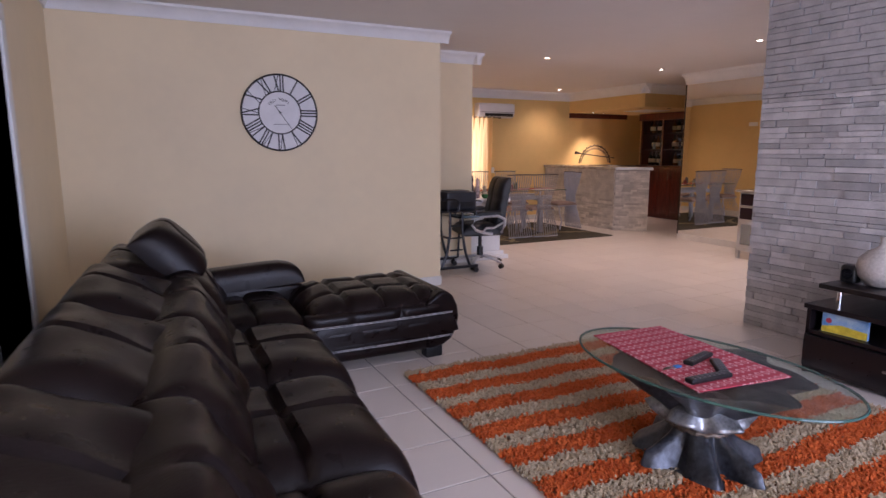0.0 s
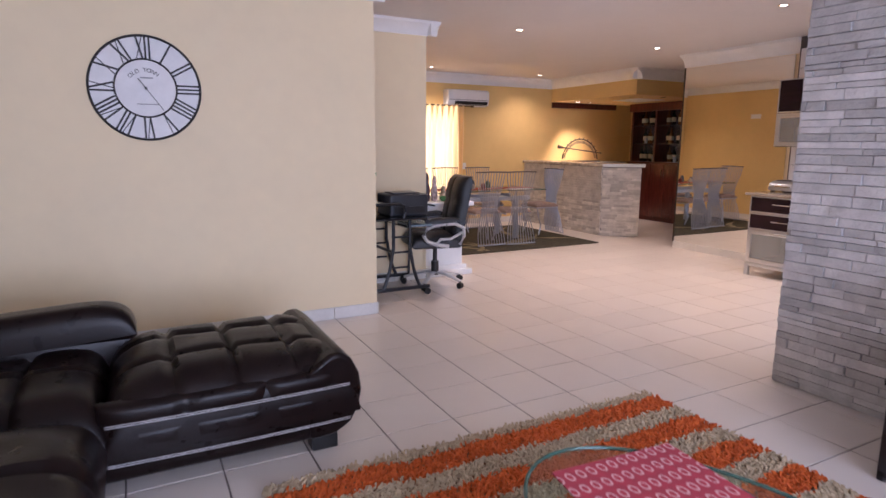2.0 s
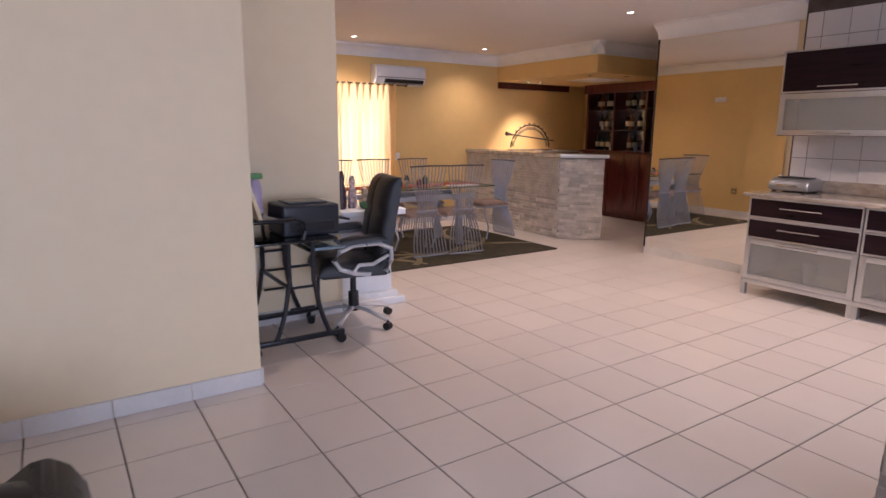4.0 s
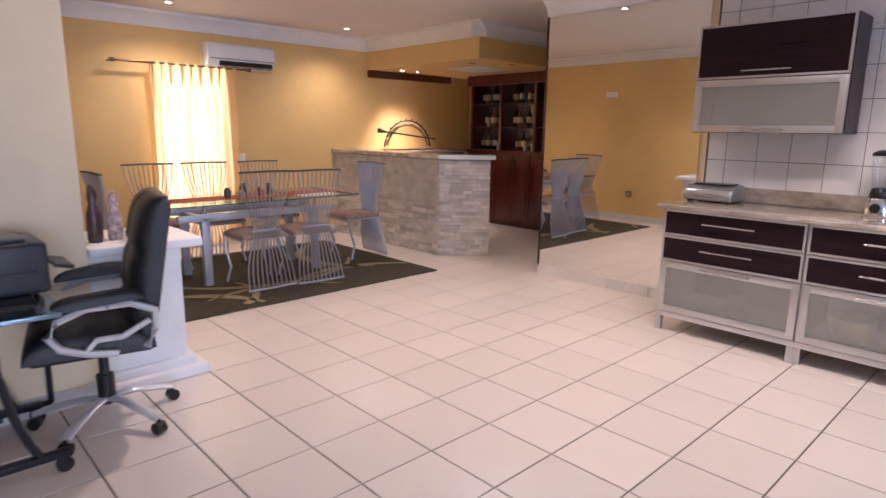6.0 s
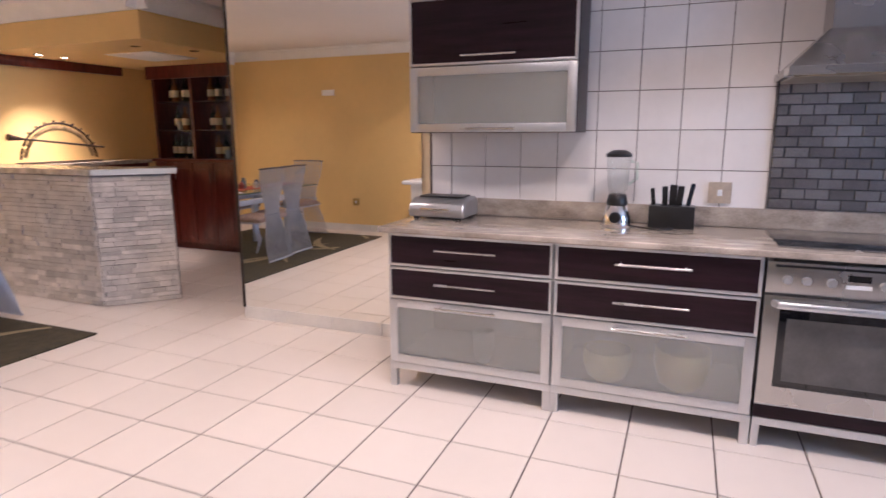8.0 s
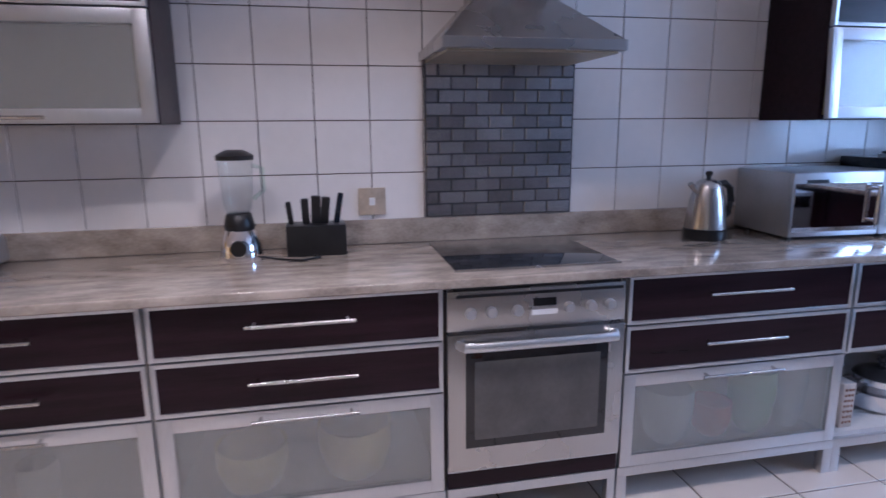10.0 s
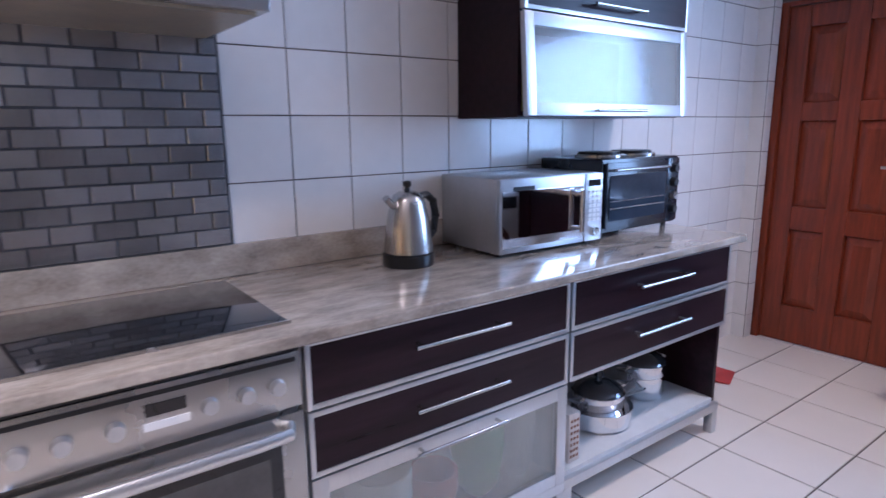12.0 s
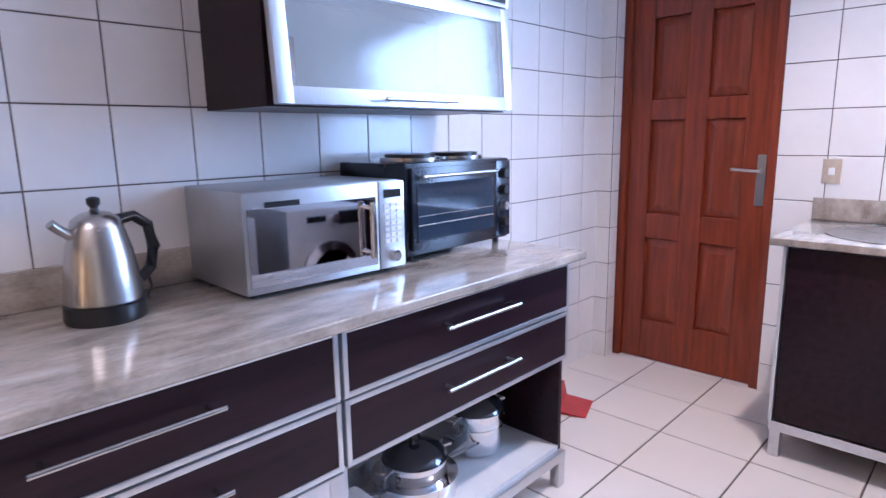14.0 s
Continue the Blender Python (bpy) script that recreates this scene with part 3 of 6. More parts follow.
def coffee_table():
    t = thing("coffee_table", "oval glass coffee table on a draped silver-black sculpted base", "table", m=pose(2.13, 1.64, 0.03, 0, 0, 8))
    n = 72
    p = Part().prism([(0.37 * math.cos(k * math.tau / n), 0.63 * math.sin(k * math.tau / n)) for k in range(n)], 0.425, 0.437)
    top = p.done("glass_top", GLASS, t, smooth=True)
    top.visible_shadow = False
    e = Part().tube([(0.371 * math.cos(k * math.tau / n), 0.631 * math.sin(k * math.tau / n), 0.431) for k in range(n + 1)], 0.006, 8)
    e.done("glass_edge", mat("green_glass_edge", (0.05, 0.12, 0.10), 0.08, var=0.1), t, smooth=True)
    pewter = mat("aged_pewter", (0.085, 0.09, 0.105), 0.38, metal=0.6, var=0.5, scale=6, bump=0.3, bscale=20)
    p = Part()
    rings = []
    m = 96
    for j in range(25):
        v = j / 24
        z = 0.425 * v
        waist = abs(v - 0.42)
        r = 0.115 + (0.20 if v < 0.42 else 0.24) * (waist / 0.5) ** 1.5
        amp = 0.045 * min(1, waist * 2.6)
        ring = []
        for k in range(m):
            a = k * math.tau / m
            f = math.sin(7 * a + 2.2 * v) + 0.5 * math.sin(11 * a + 1.3 + v)
            rr = r + amp * f
            ring.append(p.bm.verts.new((rr * 0.85 * math.cos(a), rr * math.sin(a), z + (0.035 * f * (1 if v < 0.3 else 0) * (0.3 - v) / 0.3 if 0 < j else 0))))
        rings.append(ring)
    for a, b in zip(rings, rings[1:]):
        for k in range(m):
            p.bm.faces.new((a[k], a[(k + 1) % m], b[(k + 1) % m], b[k]))
    p.bm.faces.new(rings[0][::-1])
    p.bm.faces.new(rings[-1])
    p.done("draped_base", pewter, t, smooth=True)
    # a second fold that falls over the tie
    p = Part()
    rings = []
    for j in range(6):
        v = j / 5
        ring = []
        for k in range(m):
            a = k * math.tau / m
            f = math.sin(6 * a + 0.7) + 0.4 * math.sin(13 * a)
            rr = 0.15 + 0.07 * (1 - v) * (1 + 0.35 * f)
            ring.append(p.bm.verts.new((rr * 0.85 * math.cos(a), rr * math.sin(a), 0.21 + 0.07 * v + 0.016 * f * (1 - v))))
        rings.append(ring)
    for a, b in zip(rings, rings[1:]):
        for k in range(m):
            p.bm.faces.new((a[k], a[(k + 1) % m], b[(k + 1) % m], b[k]))
    fold = p.done("upper_fold", mat("silver_leaf", (0.42, 0.43, 0.45), 0.35, metal=0.6, var=0.4, scale=9), t, smooth=True)
    so = fold.modifiers.new("thick", "SOLIDIFY")
    so.thickness = 0.012
    rope = Part()
    for i in range(3):
        zz = 0.16 + i * 0.02
        rope.tube([(0.125 * math.cos(k / 40 * math.tau) * 0.9 + 0.006 * math.sin(k * 2.4), 0.135 * math.sin(k / 40 * math.tau), zz + 0.004 * math.cos(k * 2.4)) for k in range(41)], 0.011, 8)
    rope.done("rope", mat("bronze_rope", (0.20, 0.15, 0.11), 0.5, metal=0.4, var=0.4, scale=40), t, smooth=True)


coffee_table()
TT = 0.468
cl = thing("table_runner", "red cloth runner with a pale chain pattern", "cloth")


def cloth_mat():
    m = mat("red_woven_cloth", (0.50, 0.055, 0.085), 0.85, var=0.12, scale=30, bump=0.2, bscale=300)
    nt = m.node_tree
    b = nt.nodes["Principled BSDF"]
    src = b.inputs["Base Color"].links[0].from_socket
    tc = nt.nodes.new("ShaderNodeTexCoord")
    mp = nt.nodes.new("ShaderNodeMapping")
    mp.inputs["Scale"].default_value = (26, 16, 1)
    vor = nt.nodes.new("ShaderNodeTexVoronoi")
    vor.voronoi_dimensions = "2D"
    vor.inputs["Scale"].default_value = 1.0
    vor.inputs["Randomness"].default_value = 0.0
    gt = nt.nodes.new("ShaderNodeMath")
    gt.operation = "COMPARE"
    gt.inputs[1].default_value, gt.inputs[2].default_value = 0.27, 0.07
    mx = nt.nodes.new("ShaderNodeMixRGB")
    mx.inputs[2].default_value = (0.72, 0.40, 0.42, 1)
    nt.links.new(tc.outputs["Object"], mp.inputs[0])
    nt.links.new(mp.outputs[0], vor.inputs["Vector"])
    nt.links.new(vor.outputs["Distance"], gt.inputs[0])
    nt.links.new(gt.outputs[0], mx.inputs[0])
    nt.links.new(src, mx.inputs[1])
    nt.links.new(mx.outputs[0], b.inputs["Base Color"])
    return m


Part().prism([(1.97, 2.17), (2.40, 2.14), (2.33, 1.36), (1.85, 1.42)], TT, TT + 0.004).done("weave", cloth_mat(), cl)


def remote(x, y, rz, ln, w=0.045, keys=True):
    r = thing("remote_control", "black plastic remote control lying on the runner", "remote control", "remote controls", pose(x, y, TT + 0.0045, 0, 0, rz))
    Part().box(-ln / 2, ln / 2, -w / 2, w / 2, 0, 0.02, 0.007, 3).done("body", BLACKP, r, smooth=True)
    p = Part()
    rub = mat("grey_rubber", (0.22, 0.22, 0.24), 0.6)
    for i in range(7):
        for j in (-1, 0, 1):
            p.cyl(-ln * 0.4 + i * ln * 0.12, j * 0.012, 0.0195, 0.0225, 0.0038, n=10)
    p.done("buttons", rub, r)


remote(2.14, 1.67, 15, 0.20)
remote(1.99, 1.49, -4, 0.22)
remote(2.13, 1.55, 52, 0.18)
k = thing("key_bunch", "bunch of keys with a blue tag", "keys", m=pose(1.97, 1.65, TT + 0.0045))
Part().box(0.0, 0.035, -0.012, 0.012, 0, 0.008, 0.003).done("tag", mat("blue_plastic", (0.03, 0.20, 0.55), 0.4), k)
Part().tube([(0.012 * math.cos(a / 12 * math.tau) - 0.012, 0.012 * math.sin(a / 12 * math.tau), 0.003) for a in range(13)], 0.0015, 6).box(-0.07, -0.02, -0.004, 0.004, 0.001, 0.003).box(-0.05, -0.02, 0.008, 0.016, 0.001, 0.003).done("key", STEEL, k)


def tv_stand():
    s = thing("tv_stand", "black wooden television stand with an open shelf and a drawer", "tv stand")
    y0, y1 = -0.2, 2.14
    Part().box(3.68, 4.28, y0, y1, 0.02, 0.05).box(3.68, 4.28, y0, y1, 0.26, 0.285).box(3.66, 4.29, y0 - 0.01, y1 + 0.01, 0.42, 0.45).box(4.26, 4.285, y0, y1, 0.05, 0.42).box(3.68, 4.28, y0, y0 + 0.025, 0.0, 0.42).box(3.68, 4.28, y1 - 0.025, y1, 0.0, 0.42).box(3.68, 4.28, 1.0, 1.025, 0.05, 0.42).done("body", DARKBLK, s, bevel=0.002)
    d = Part().box(3.655, 3.68, 1.03, y1 - 0.01, 0.055, 0.255, 0.003).done("drawer", DARKBLK, s, smooth=True)
    Part().box(3.635, 3.645, 1.48, 1.66, 0.155, 0.168, 0.003).box(3.64, 3.656, 1.49, 1.50, 0.156, 0.167).box(3.64, 3.656, 1.64, 1.65, 0.156, 0.167).done("handle", STEEL, d, smooth=True)
    Part().box(3.655, 3.68, y0 + 0.01, 0.99, 0.055, 0.255, 0.003).done("drawer", DARKBLK, s, smooth=True)
    Part().box(3.74, 4.26, y0 + 0.1, y1 - 0.02, 0.545, 0.575, 0.004).done("top_shelf", DARKBLK, s, smooth=True)
    for y in (y1 - 0.12, 1.0, 0.1):
        Part().cyl(3.80, y, 0.45, 0.545, 0.016, n=20).done("post", CHROME, s, smooth=True)
        Part().cyl(4.18, y, 0.45, 0.545, 0.016, n=20).done("post", CHROME, s, smooth=True)


DARKBLK = mat("black_stained_wood", (0.014, 0.010, 0.011), 0.30, var=0.06, scale=4, stretch=(1, 12, 12))
tv_stand()
v = thing("floor_vase", "round white mosaic vase with a narrow neck", "vase", m=pose(3.98, 1.89, 0.576))
Part().lathe(0, 0, [(0.05, 0), (0.085, 0.01), (0.125, 0.06), (0.14, 0.115), (0.128, 0.17), (0.085, 0.215), (0.04, 0.24), (0.028, 0.262), (0.026, 0.29), (0.038, 0.312), (0.03, 0.312)], 40).done("body", mat("pearl_mosaic", (0.62, 0.57, 0.52), 0.3, var=0.35, scale=60, color2=(0.42, 0.37, 0.33)), v, smooth=True)
sp = thing("speaker", "small rounded black speaker", "speaker", m=pose(3.93, 2.04, 0.576))
Part().box(-0.045, 0.045, -0.05, 0.05, 0.0, 0.115, 0.03, 4).done("cabinet", BLACKP, sp, smooth=True)
Part().cyl(0, 0, -0.002, 0.004, 0.034, m=pose(-0.046, 0, 0.06, 0, -90, 0)).done("cone", BLACKG, sp)
dv = thing("picture_box", "small box with a blue and yellow printed front", "box", m=pose(3.72, 1.93, 0.286, 0, 0, 4))
Part().box(0, 0.02, -0.13, 0.13, 0, 0.125, 0.002).done("cover", mat("blue_print", (0.10, 0.33, 0.72), 0.3, var=0.5, scale=14, color2=(0.55, 0.72, 0.85)), dv)
Part().prism([(-0.128, 0.002), (0.128, 0.002), (0.128, 0.035), (0.02, 0.06), (-0.128, 0.045)], -0.002, -0.0005, "x").done("print", mat("yellow_print", (0.85, 0.62, 0.06), 0.3, var=0.2, scale=20), dv)
Part().cyl(0, 0, 0, 0.0015, 0.017, m=pose(-0.001, 0.09, 0.075, 0, -90, 0)).done("motif", mat("red_print", (0.55, 0.06, 0.10), 0.4), dv)
pl = thing("media_player", "flat black media player on the stand", "player")
Part().box(3.85, 4.15, 0.8, 1.5, 0.452, 0.50, 0.006).done("case", BLACKG, pl, smooth=True)


# ---- desk alcove ----
def desk():
    d = thing("computer_desk", "black metal computer desk on castors with glass shelves", "desk", m=pose(9.17, 3.02, 0, 0, 0, 90))
    fr = mat("black_steel_tube", (0.02, 0.022, 0.028), 0.3, metal=0.3, var=0.1)
    for x in (2.80, 3.36):
        p = Part()
        # upright of two bowed bars and a foot bar
        for y, k in ((5.98, -1), (6.14, 1)):
            p.tube([(x, y + k * (0.10 * (1 - q / 12) ** 3 if q < 7 else 0.0), 0.09 + 0.63 * q / 12) for q in range(13)], 0.016, 8)
        for z in (0.28, 0.42, 0.56):
            p.rod((x, 5.98, z), (x, 6.14, z), 0.009)
        p.box(x - 0.02, x + 0.02, 5.78, 6.40, 0.065, 0.095, 0.006)
        p.done("leg", fr, d, smooth=True)
        for y in (5.80, 6.37):
            c = Part().cyl(0, 0, -0.012, 0.012, 0.032, n=20, m=pose(x, y, 0.032, 0, 90, 0)).rod((x, y, 0.03), (x, y, 0.07), 0.008)
            c.done("castor", BLACKP, d, smooth=True)
    for yy, zz in ((6.35, 0.10), (6.14, 0.42)):
        Part().rod((2.80, yy, zz), (3.36, yy, zz), 0.014).done("stretcher", fr, d, smooth=True)
    Part().box(2.74, 3.42, 5.83, 6.42, 0.715, 0.733, 0.006).done("worktop", BLACKG, d, smooth=True)
    Part().box(2.74, 3.40, 6.10, 6.42, 0.855, 0.87, 0.006).done("raised_shelf", BLACKG, d, smooth=True)
    p = Part()
    p.tube([(2.755, 6.06, 0.733), (2.755, 6.04, 0.79), (2.755, 6.05, 0.84), (2.755, 6.1, 0.862), (2.755, 6.40, 0.862)], 0.014, 8)
    p.done("shelf_rail", fr, d, smooth=True)
    for x, y in ((3.38, 6.12), (3.38, 6.4), (2.76, 6.4)):
        Part().tube([(x, y, 0.733), (x, y, 0.855)], 0.012, 8).done("shelf_post", fr, d, smooth=True)
    Part().tube([(2.745, 5.83, 0.70), (2.9, 5.80, 0.70), (3.3, 5.80, 0.70), (3.42, 5.83, 0.71)], 0.014, 8).done("front_rail", fr, d, smooth=True)
    Part().box(2.88, 3.40, 5.72, 5.98, 0.625, 0.637, 0.004).done("keyboard_tray", BLACKG, d, smooth=True)
    Part().tube([(3.36, 5.74, 0.08), (3.36, 5.74, 0.08), (3.34, 5.74, 0.3), (3.30, 5.74, 0.55), (3.33, 5.74, 0.61), (3.40, 5.75, 0.63), (3.5, 5.78, 0.632)], 0.013, 8).rod((3.36, 5.74, 0.08), (3.36, 5.80, 0.08), 0.013).done("tray_arm", fr, d, smooth=True)


desk()
pr = thing("printer", "dark grey inkjet printer on the desk", "printer", m=pose(3.22, 6.05, 0.734, 0, 0, 0))
Part().box(-0.19, 0.19, -0.16, 0.16, 0.0, 0.20, 0.02, 3).done("body", mat("charcoal_plastic", (0.025, 0.028, 0.035), 0.35, var=0.1), pr, smooth=True)
Part().box(-0.13, 0.13, -0.10, 0.12, 0.201, 0.212, 0.004).done("lid", mat("slate_plastic", (0.05, 0.058, 0.07), 0.25), pr, smooth=True)
Part().box(0.19, 0.26, -0.12, 0.10, 0.13, 0.145, 0.003, m=pose(0, 0, 0, 0, 12, 0)).box(-0.15, 0.15, -0.165, -0.158, 0.03, 0.09).done("tray", BLACKP, pr)
lp = thing("laptop", "closed silver-blue laptop on the keyboard tray", "laptop", m=pose(3.32, 6.0, 0.638, 0, 0, 88))
Part().box(-0.16, 0.16, -0.11, 0.11, 0.0, 0.022, 0.006, 3).done("case", mat("silver_blue_metal", (0.30, 0.42, 0.52), 0.22, metal=0.7), lp, smooth=True)
fo = thing("folder", "cream cardboard folder leaning on the wall", "folder", m=pose(2.86, 5.90, 0.872, 0, -16, 0))
Part().box(-0.012, 0.012, -0.12, 0.12, 0.0, 0.34, 0.003).done("card", mat("cream_card", (0.72, 0.60, 0.36), 0.7), fo, smooth=True)
bt = thing("spray_bottle", "lilac plastic bottle with a green cap", "bottle", m=pose(2.92, 6.08, 0.871))
Part().lathe(0, 0, [(0.03, 0), (0.042, 0.01), (0.042, 0.17), (0.03, 0.21), (0.018, 0.225)], 24).done("body", mat("lilac_plastic", (0.50, 0.42, 0.58), 0.4), bt, smooth=True)
Part().box(-0.045, 0.045, -0.03, 0.03, 0.225, 0.262, 0.01).done("cap", mat("green_plastic", (0.12, 0.30, 0.10), 0.4), bt, smooth=True)
bg = thing("fabric_bag", "dark folded fabric bag on the shelf", "bag", m=pose(2.84, 6.22, 0.871))
Part().lathe(0, 0, [(0.07, 0), (0.085, 0.1), (0.075, 0.22), (0.05, 0.33), (0.02, 0.41), (0.008, 0.45)], 14).done("cloth", mat("dark_plum_cloth", (0.045, 0.03, 0.045), 0.9, var=0.4), bg, smooth=True)
ph = thing("desk_gadget", "small dark blue desk gadget with a cable", "gadget", m=pose(2.97, 6.28, 0.871, 0, 0, 30))
Part().box(-0.05, 0.05, -0.03, 0.03, 0.0, 0.03, 0.01, 3).box(-0.03, 0.04, -0.02, 0.02, 0.03, 0.07, 0.012, 3, m=pose(0, 0, 0, 0, 18, 0)).done("body", BLUEG, ph, smooth=True)
Part().tube([(0.04, 0, 0.05), (0.08, 0.03, 0.05), (0.10, 0.06, 0.02), (0.09, 0.1, 0.006)], 0.004, 6).done("cable", BLACKP, ph, smooth=True)


def socket(x, y, z, rz, label="white double wall socket", name="wall_socket", w=0.12, h=0.075, mt=None):
    s = thing(name, label, "socket", m=pose(x, y, z, 90, 0, rz))
    Part().box(-w / 2, w / 2, -h / 2, h / 2, 0.0, 0.009, 0.003).done("plate", mt or WHITE, s, smooth=True)
    Part().box(-0.012, 0.012, -0.016, 0.016, 0.009, 0.013, 0.001).done("rocker", CORN, s)
    return s


socket(2.93, 6.449, 0.42, 0, w=0.15, h=0.10)
socket(6.15, 10.048, 1.02, 0, "white wall switch beside the curtain", "wall_switch", 0.075, 0.11)
socket(3.661, 8.4, 1.95, 90, "white wall plate high on the wall", "wall_plate", 0.2, 0.08)
socket(3.661, 8.0, 0.42, 90, "small brass wall socket", w=0.1, h=0.1, mt=mat("brass_plate", (0.45, 0.30, 0.10), 0.4, metal=0.6))


ARMS = mat("pale_silver_lacquer", (0.68, 0.69, 0.72), 0.3, metal=0.5, var=0.03)


def office_chair():
    c = thing("office_chair", "black leather swivel chair with silver arms and base", "office chair", m=pose(3.62, 6.16, 0, 0, 0, -12))
    # it faces -x
    mound(Part(), 0.50, 0.52, 0.13, (), (0.5,), 0.015, m=pose(-0.04, 0, 0.42), power=5).done("seat", BLACKL, c, smooth=True)
    Part().box(-0.27, 0.2, -0.24, 0.24, 0.40, 0.44, 0.02, 3).done("seat_pan", BLACKL, c, smooth=True)
    mound(Part(), 0.66, 0.50, 0.12, (0.28, 0.6), (0.5,), 0.02, power=5, m=pose(0.245, 0, 0.76, 0, -80, 0) @ pose(0, 0, 0, 0, 0, 0)).done("backrest", BLACKL, c, smooth=True)
    Part().box(0.22, 0.27, -0.235, 0.235, 0.46, 1.07, 0.04, 3, m=pose(0.245, 0, 0.76) @ pose(0, 0, 0, 0, 10, 0) @ pose(-0.245, 0, -0.76)).done("back_shell", BLACKL, c, smooth=True)
    for sgn in (-1, 1):
        y = sgn * 0.285
        p = Part()
        p.tube([(0.17, y, 0.44), (0.21, y, 0.52), (0.21, y, 0.60), (0.12, y, 0.645), (-0.05, y, 0.64), (-0.15, y, 0.60), (-0.19, y, 0.54), (-0.15, y, 0.48), (-0.05, y, 0.445), (0.06, y, 0.43)], 0.02, 8, flat=(0.022, 0.018))
        p.tube([(0.19, y, 0.56), (0.08, y, 0.50), (-0.02, y, 0.50), (-0.06, y, 0.455)], 0.016, 8, flat=(0.018, 0.014))
        p.done("arm_frame", ARMS, c, smooth=True)
        mound(Part(), 0.34, 0.085, 0.05, (), (), 0, power=4, nx=20, ny=10, m=pose(0.0, y, 0.655, 0, -4, 0)).done("arm_pad", BLACKL, c, smooth=True)
    Part().cyl(0, 0, 0.10, 0.24, 0.038, n=20).cyl(0, 0, 0.24, 0.41, 0.022, n=20).box(-0.12, 0.12, -0.09, 0.09, 0.385, 0.41, 0.01).done("gas_lift", BLACKP, c, smooth=True)
    for i in range(5):
        a = radians(20 + i * 72)
        u, w = math.cos(a), math.sin(a)
        Part().tube([(0.02 * u, 0.02 * w, 0.125), (0.12 * u, 0.12 * w, 0.12), (0.23 * u, 0.23 * w, 0.095), (0.31 * u, 0.31 * w, 0.072)], 0.02, 8, flat=(0.026, 0.014)).done("base_arm", ARMS, c, smooth=True)
        Part().cyl(0, 0, -0.022, 0.022, 0.028, n=18, m=pose(0.31 * u, 0.31 * w, 0.028, 0, 90, math.degrees(a) + 90)).rod((0.31 * u, 0.31 * w, 0.03), (0.31 * u, 0.31 * w, 0.07), 0.009).done("castor", BLACKP, c, smooth=True)


office_chair()
lg = thing("white_ledge", "low white painted ledge with a moulded foot", "ledge")
Part().box(3.663, 4.12, 6.50, 6.92, 0.10, 0.74).box(3.663, 4.16, 6.46, 6.96, 0.05, 0.11, 0.01).box(3.663, 4.21, 6.42, 7.0, 0.0, 0.06, 0.012).done("plinth", WHITE, lg)
Part().box(3.663, 4.22, 6.42, 7.0, 0.74, 0.79, 0.012, 3).done("top_slab", CORN, lg, smooth=True)


def figure(x, y, h, col, name, label):
    f = thing(name, label, "ornament", "ornaments on the ledge", pose(x, y, 0.791))
    Part().lathe(0, 0, [(0.03, 0), (0.038, 0.02), (0.035, h * 0.5), (0.02, h * 0.66), (0.026, h * 0.8), (0.016, h * 0.97), (0.006, h)], 20).done("body", mat(name + "_glaze", col, 0.35, var=0.5, scale=30), f, smooth=True)


figure(3.74, 6.6, 0.30, (0.06, 0.03, 0.04), "dark_bottle", "dark glass bottle on the ledge")
figure(3.84, 6.62, 0.26, (0.50, 0.40, 0.42), "ornament", "small pale pink ceramic ornament")
figure(3.96, 6.64, 0.16, (0.55, 0.48, 0.40), "small_jar", "small cream jar on the ledge")
bw = thing("green_bowl", "small green glass bowl", "bowl", m=pose(3.92, 6.54, 0.791))
Part().lathe(0, 0, [(0.03, 0), (0.05, 0.02), (0.055, 0.05), (0.05, 0.05), (0.03, 0.012)], 24).done("bowl", mat("green_glass", (0.05, 0.22, 0.09), 0.15), bw, smooth=True)

# ---- dining room ----


def dining_rug():
    r = thing("dining_rug", "dark olive rug with cream curved bands", "rug")
    x0, x1, y0, y1 = 4.02, 6.90, 7.41, 9.50
    Part().box(x0, x1, y0, y1, 0.0, 0.013, 0.004).done("pile", mat("olive_pile", (0.055, 0.045, 0.022), 0.95, var=0.3, scale=12, bump=0.4, bscale=250), r)
    p = Part()
    for cx, cy, rad, a0, a1, w in ((6.2, 7.2, 0.9, 40, 130, 0.05), (5.6, 9.0, 1.1, 200, 330, 0.045), (4.6, 8.0, 0.6, 190, 380, 0.04), (6.9, 8.6, 0.75, 120, 240, 0.06), (4.3, 7.3, 0.8, 10, 80, 0.05), (5.2, 7.0, 0.9, 40, 120, 0.04)):
        prev = None
        for k in range(29):
            a = radians(a0 + (a1 - a0) * k / 28)
            ww = w * math.sin(math.pi * (0.08 + 0.84 * k / 28))
            i, o = [(cx + (rad + s * ww) * math.cos(a), cy + (rad + s * ww) * math.sin(a)) for s in (-1, 1)]
            ok = all(x0 + 0.03 < q[0] < x1 - 0.03 and y0 + 0.03 < q[1] < y1 - 0.03 for q in (i, o))
            cur = [p.bm.verts.new((*i, 0.0175)), p.bm.verts.new((*o, 0.0175))] if ok else None
            if prev and cur:
                p.bm.faces.new((prev[0], prev[1], cur[1], cur[0]))
            prev = cur
    p.done("bands", mat("cream_pile", (0.33, 0.27, 0.15), 0.95, var=0.2, scale=20, bump=0.4, bscale=250), r)


dining_rug()
RZ = 0.0178


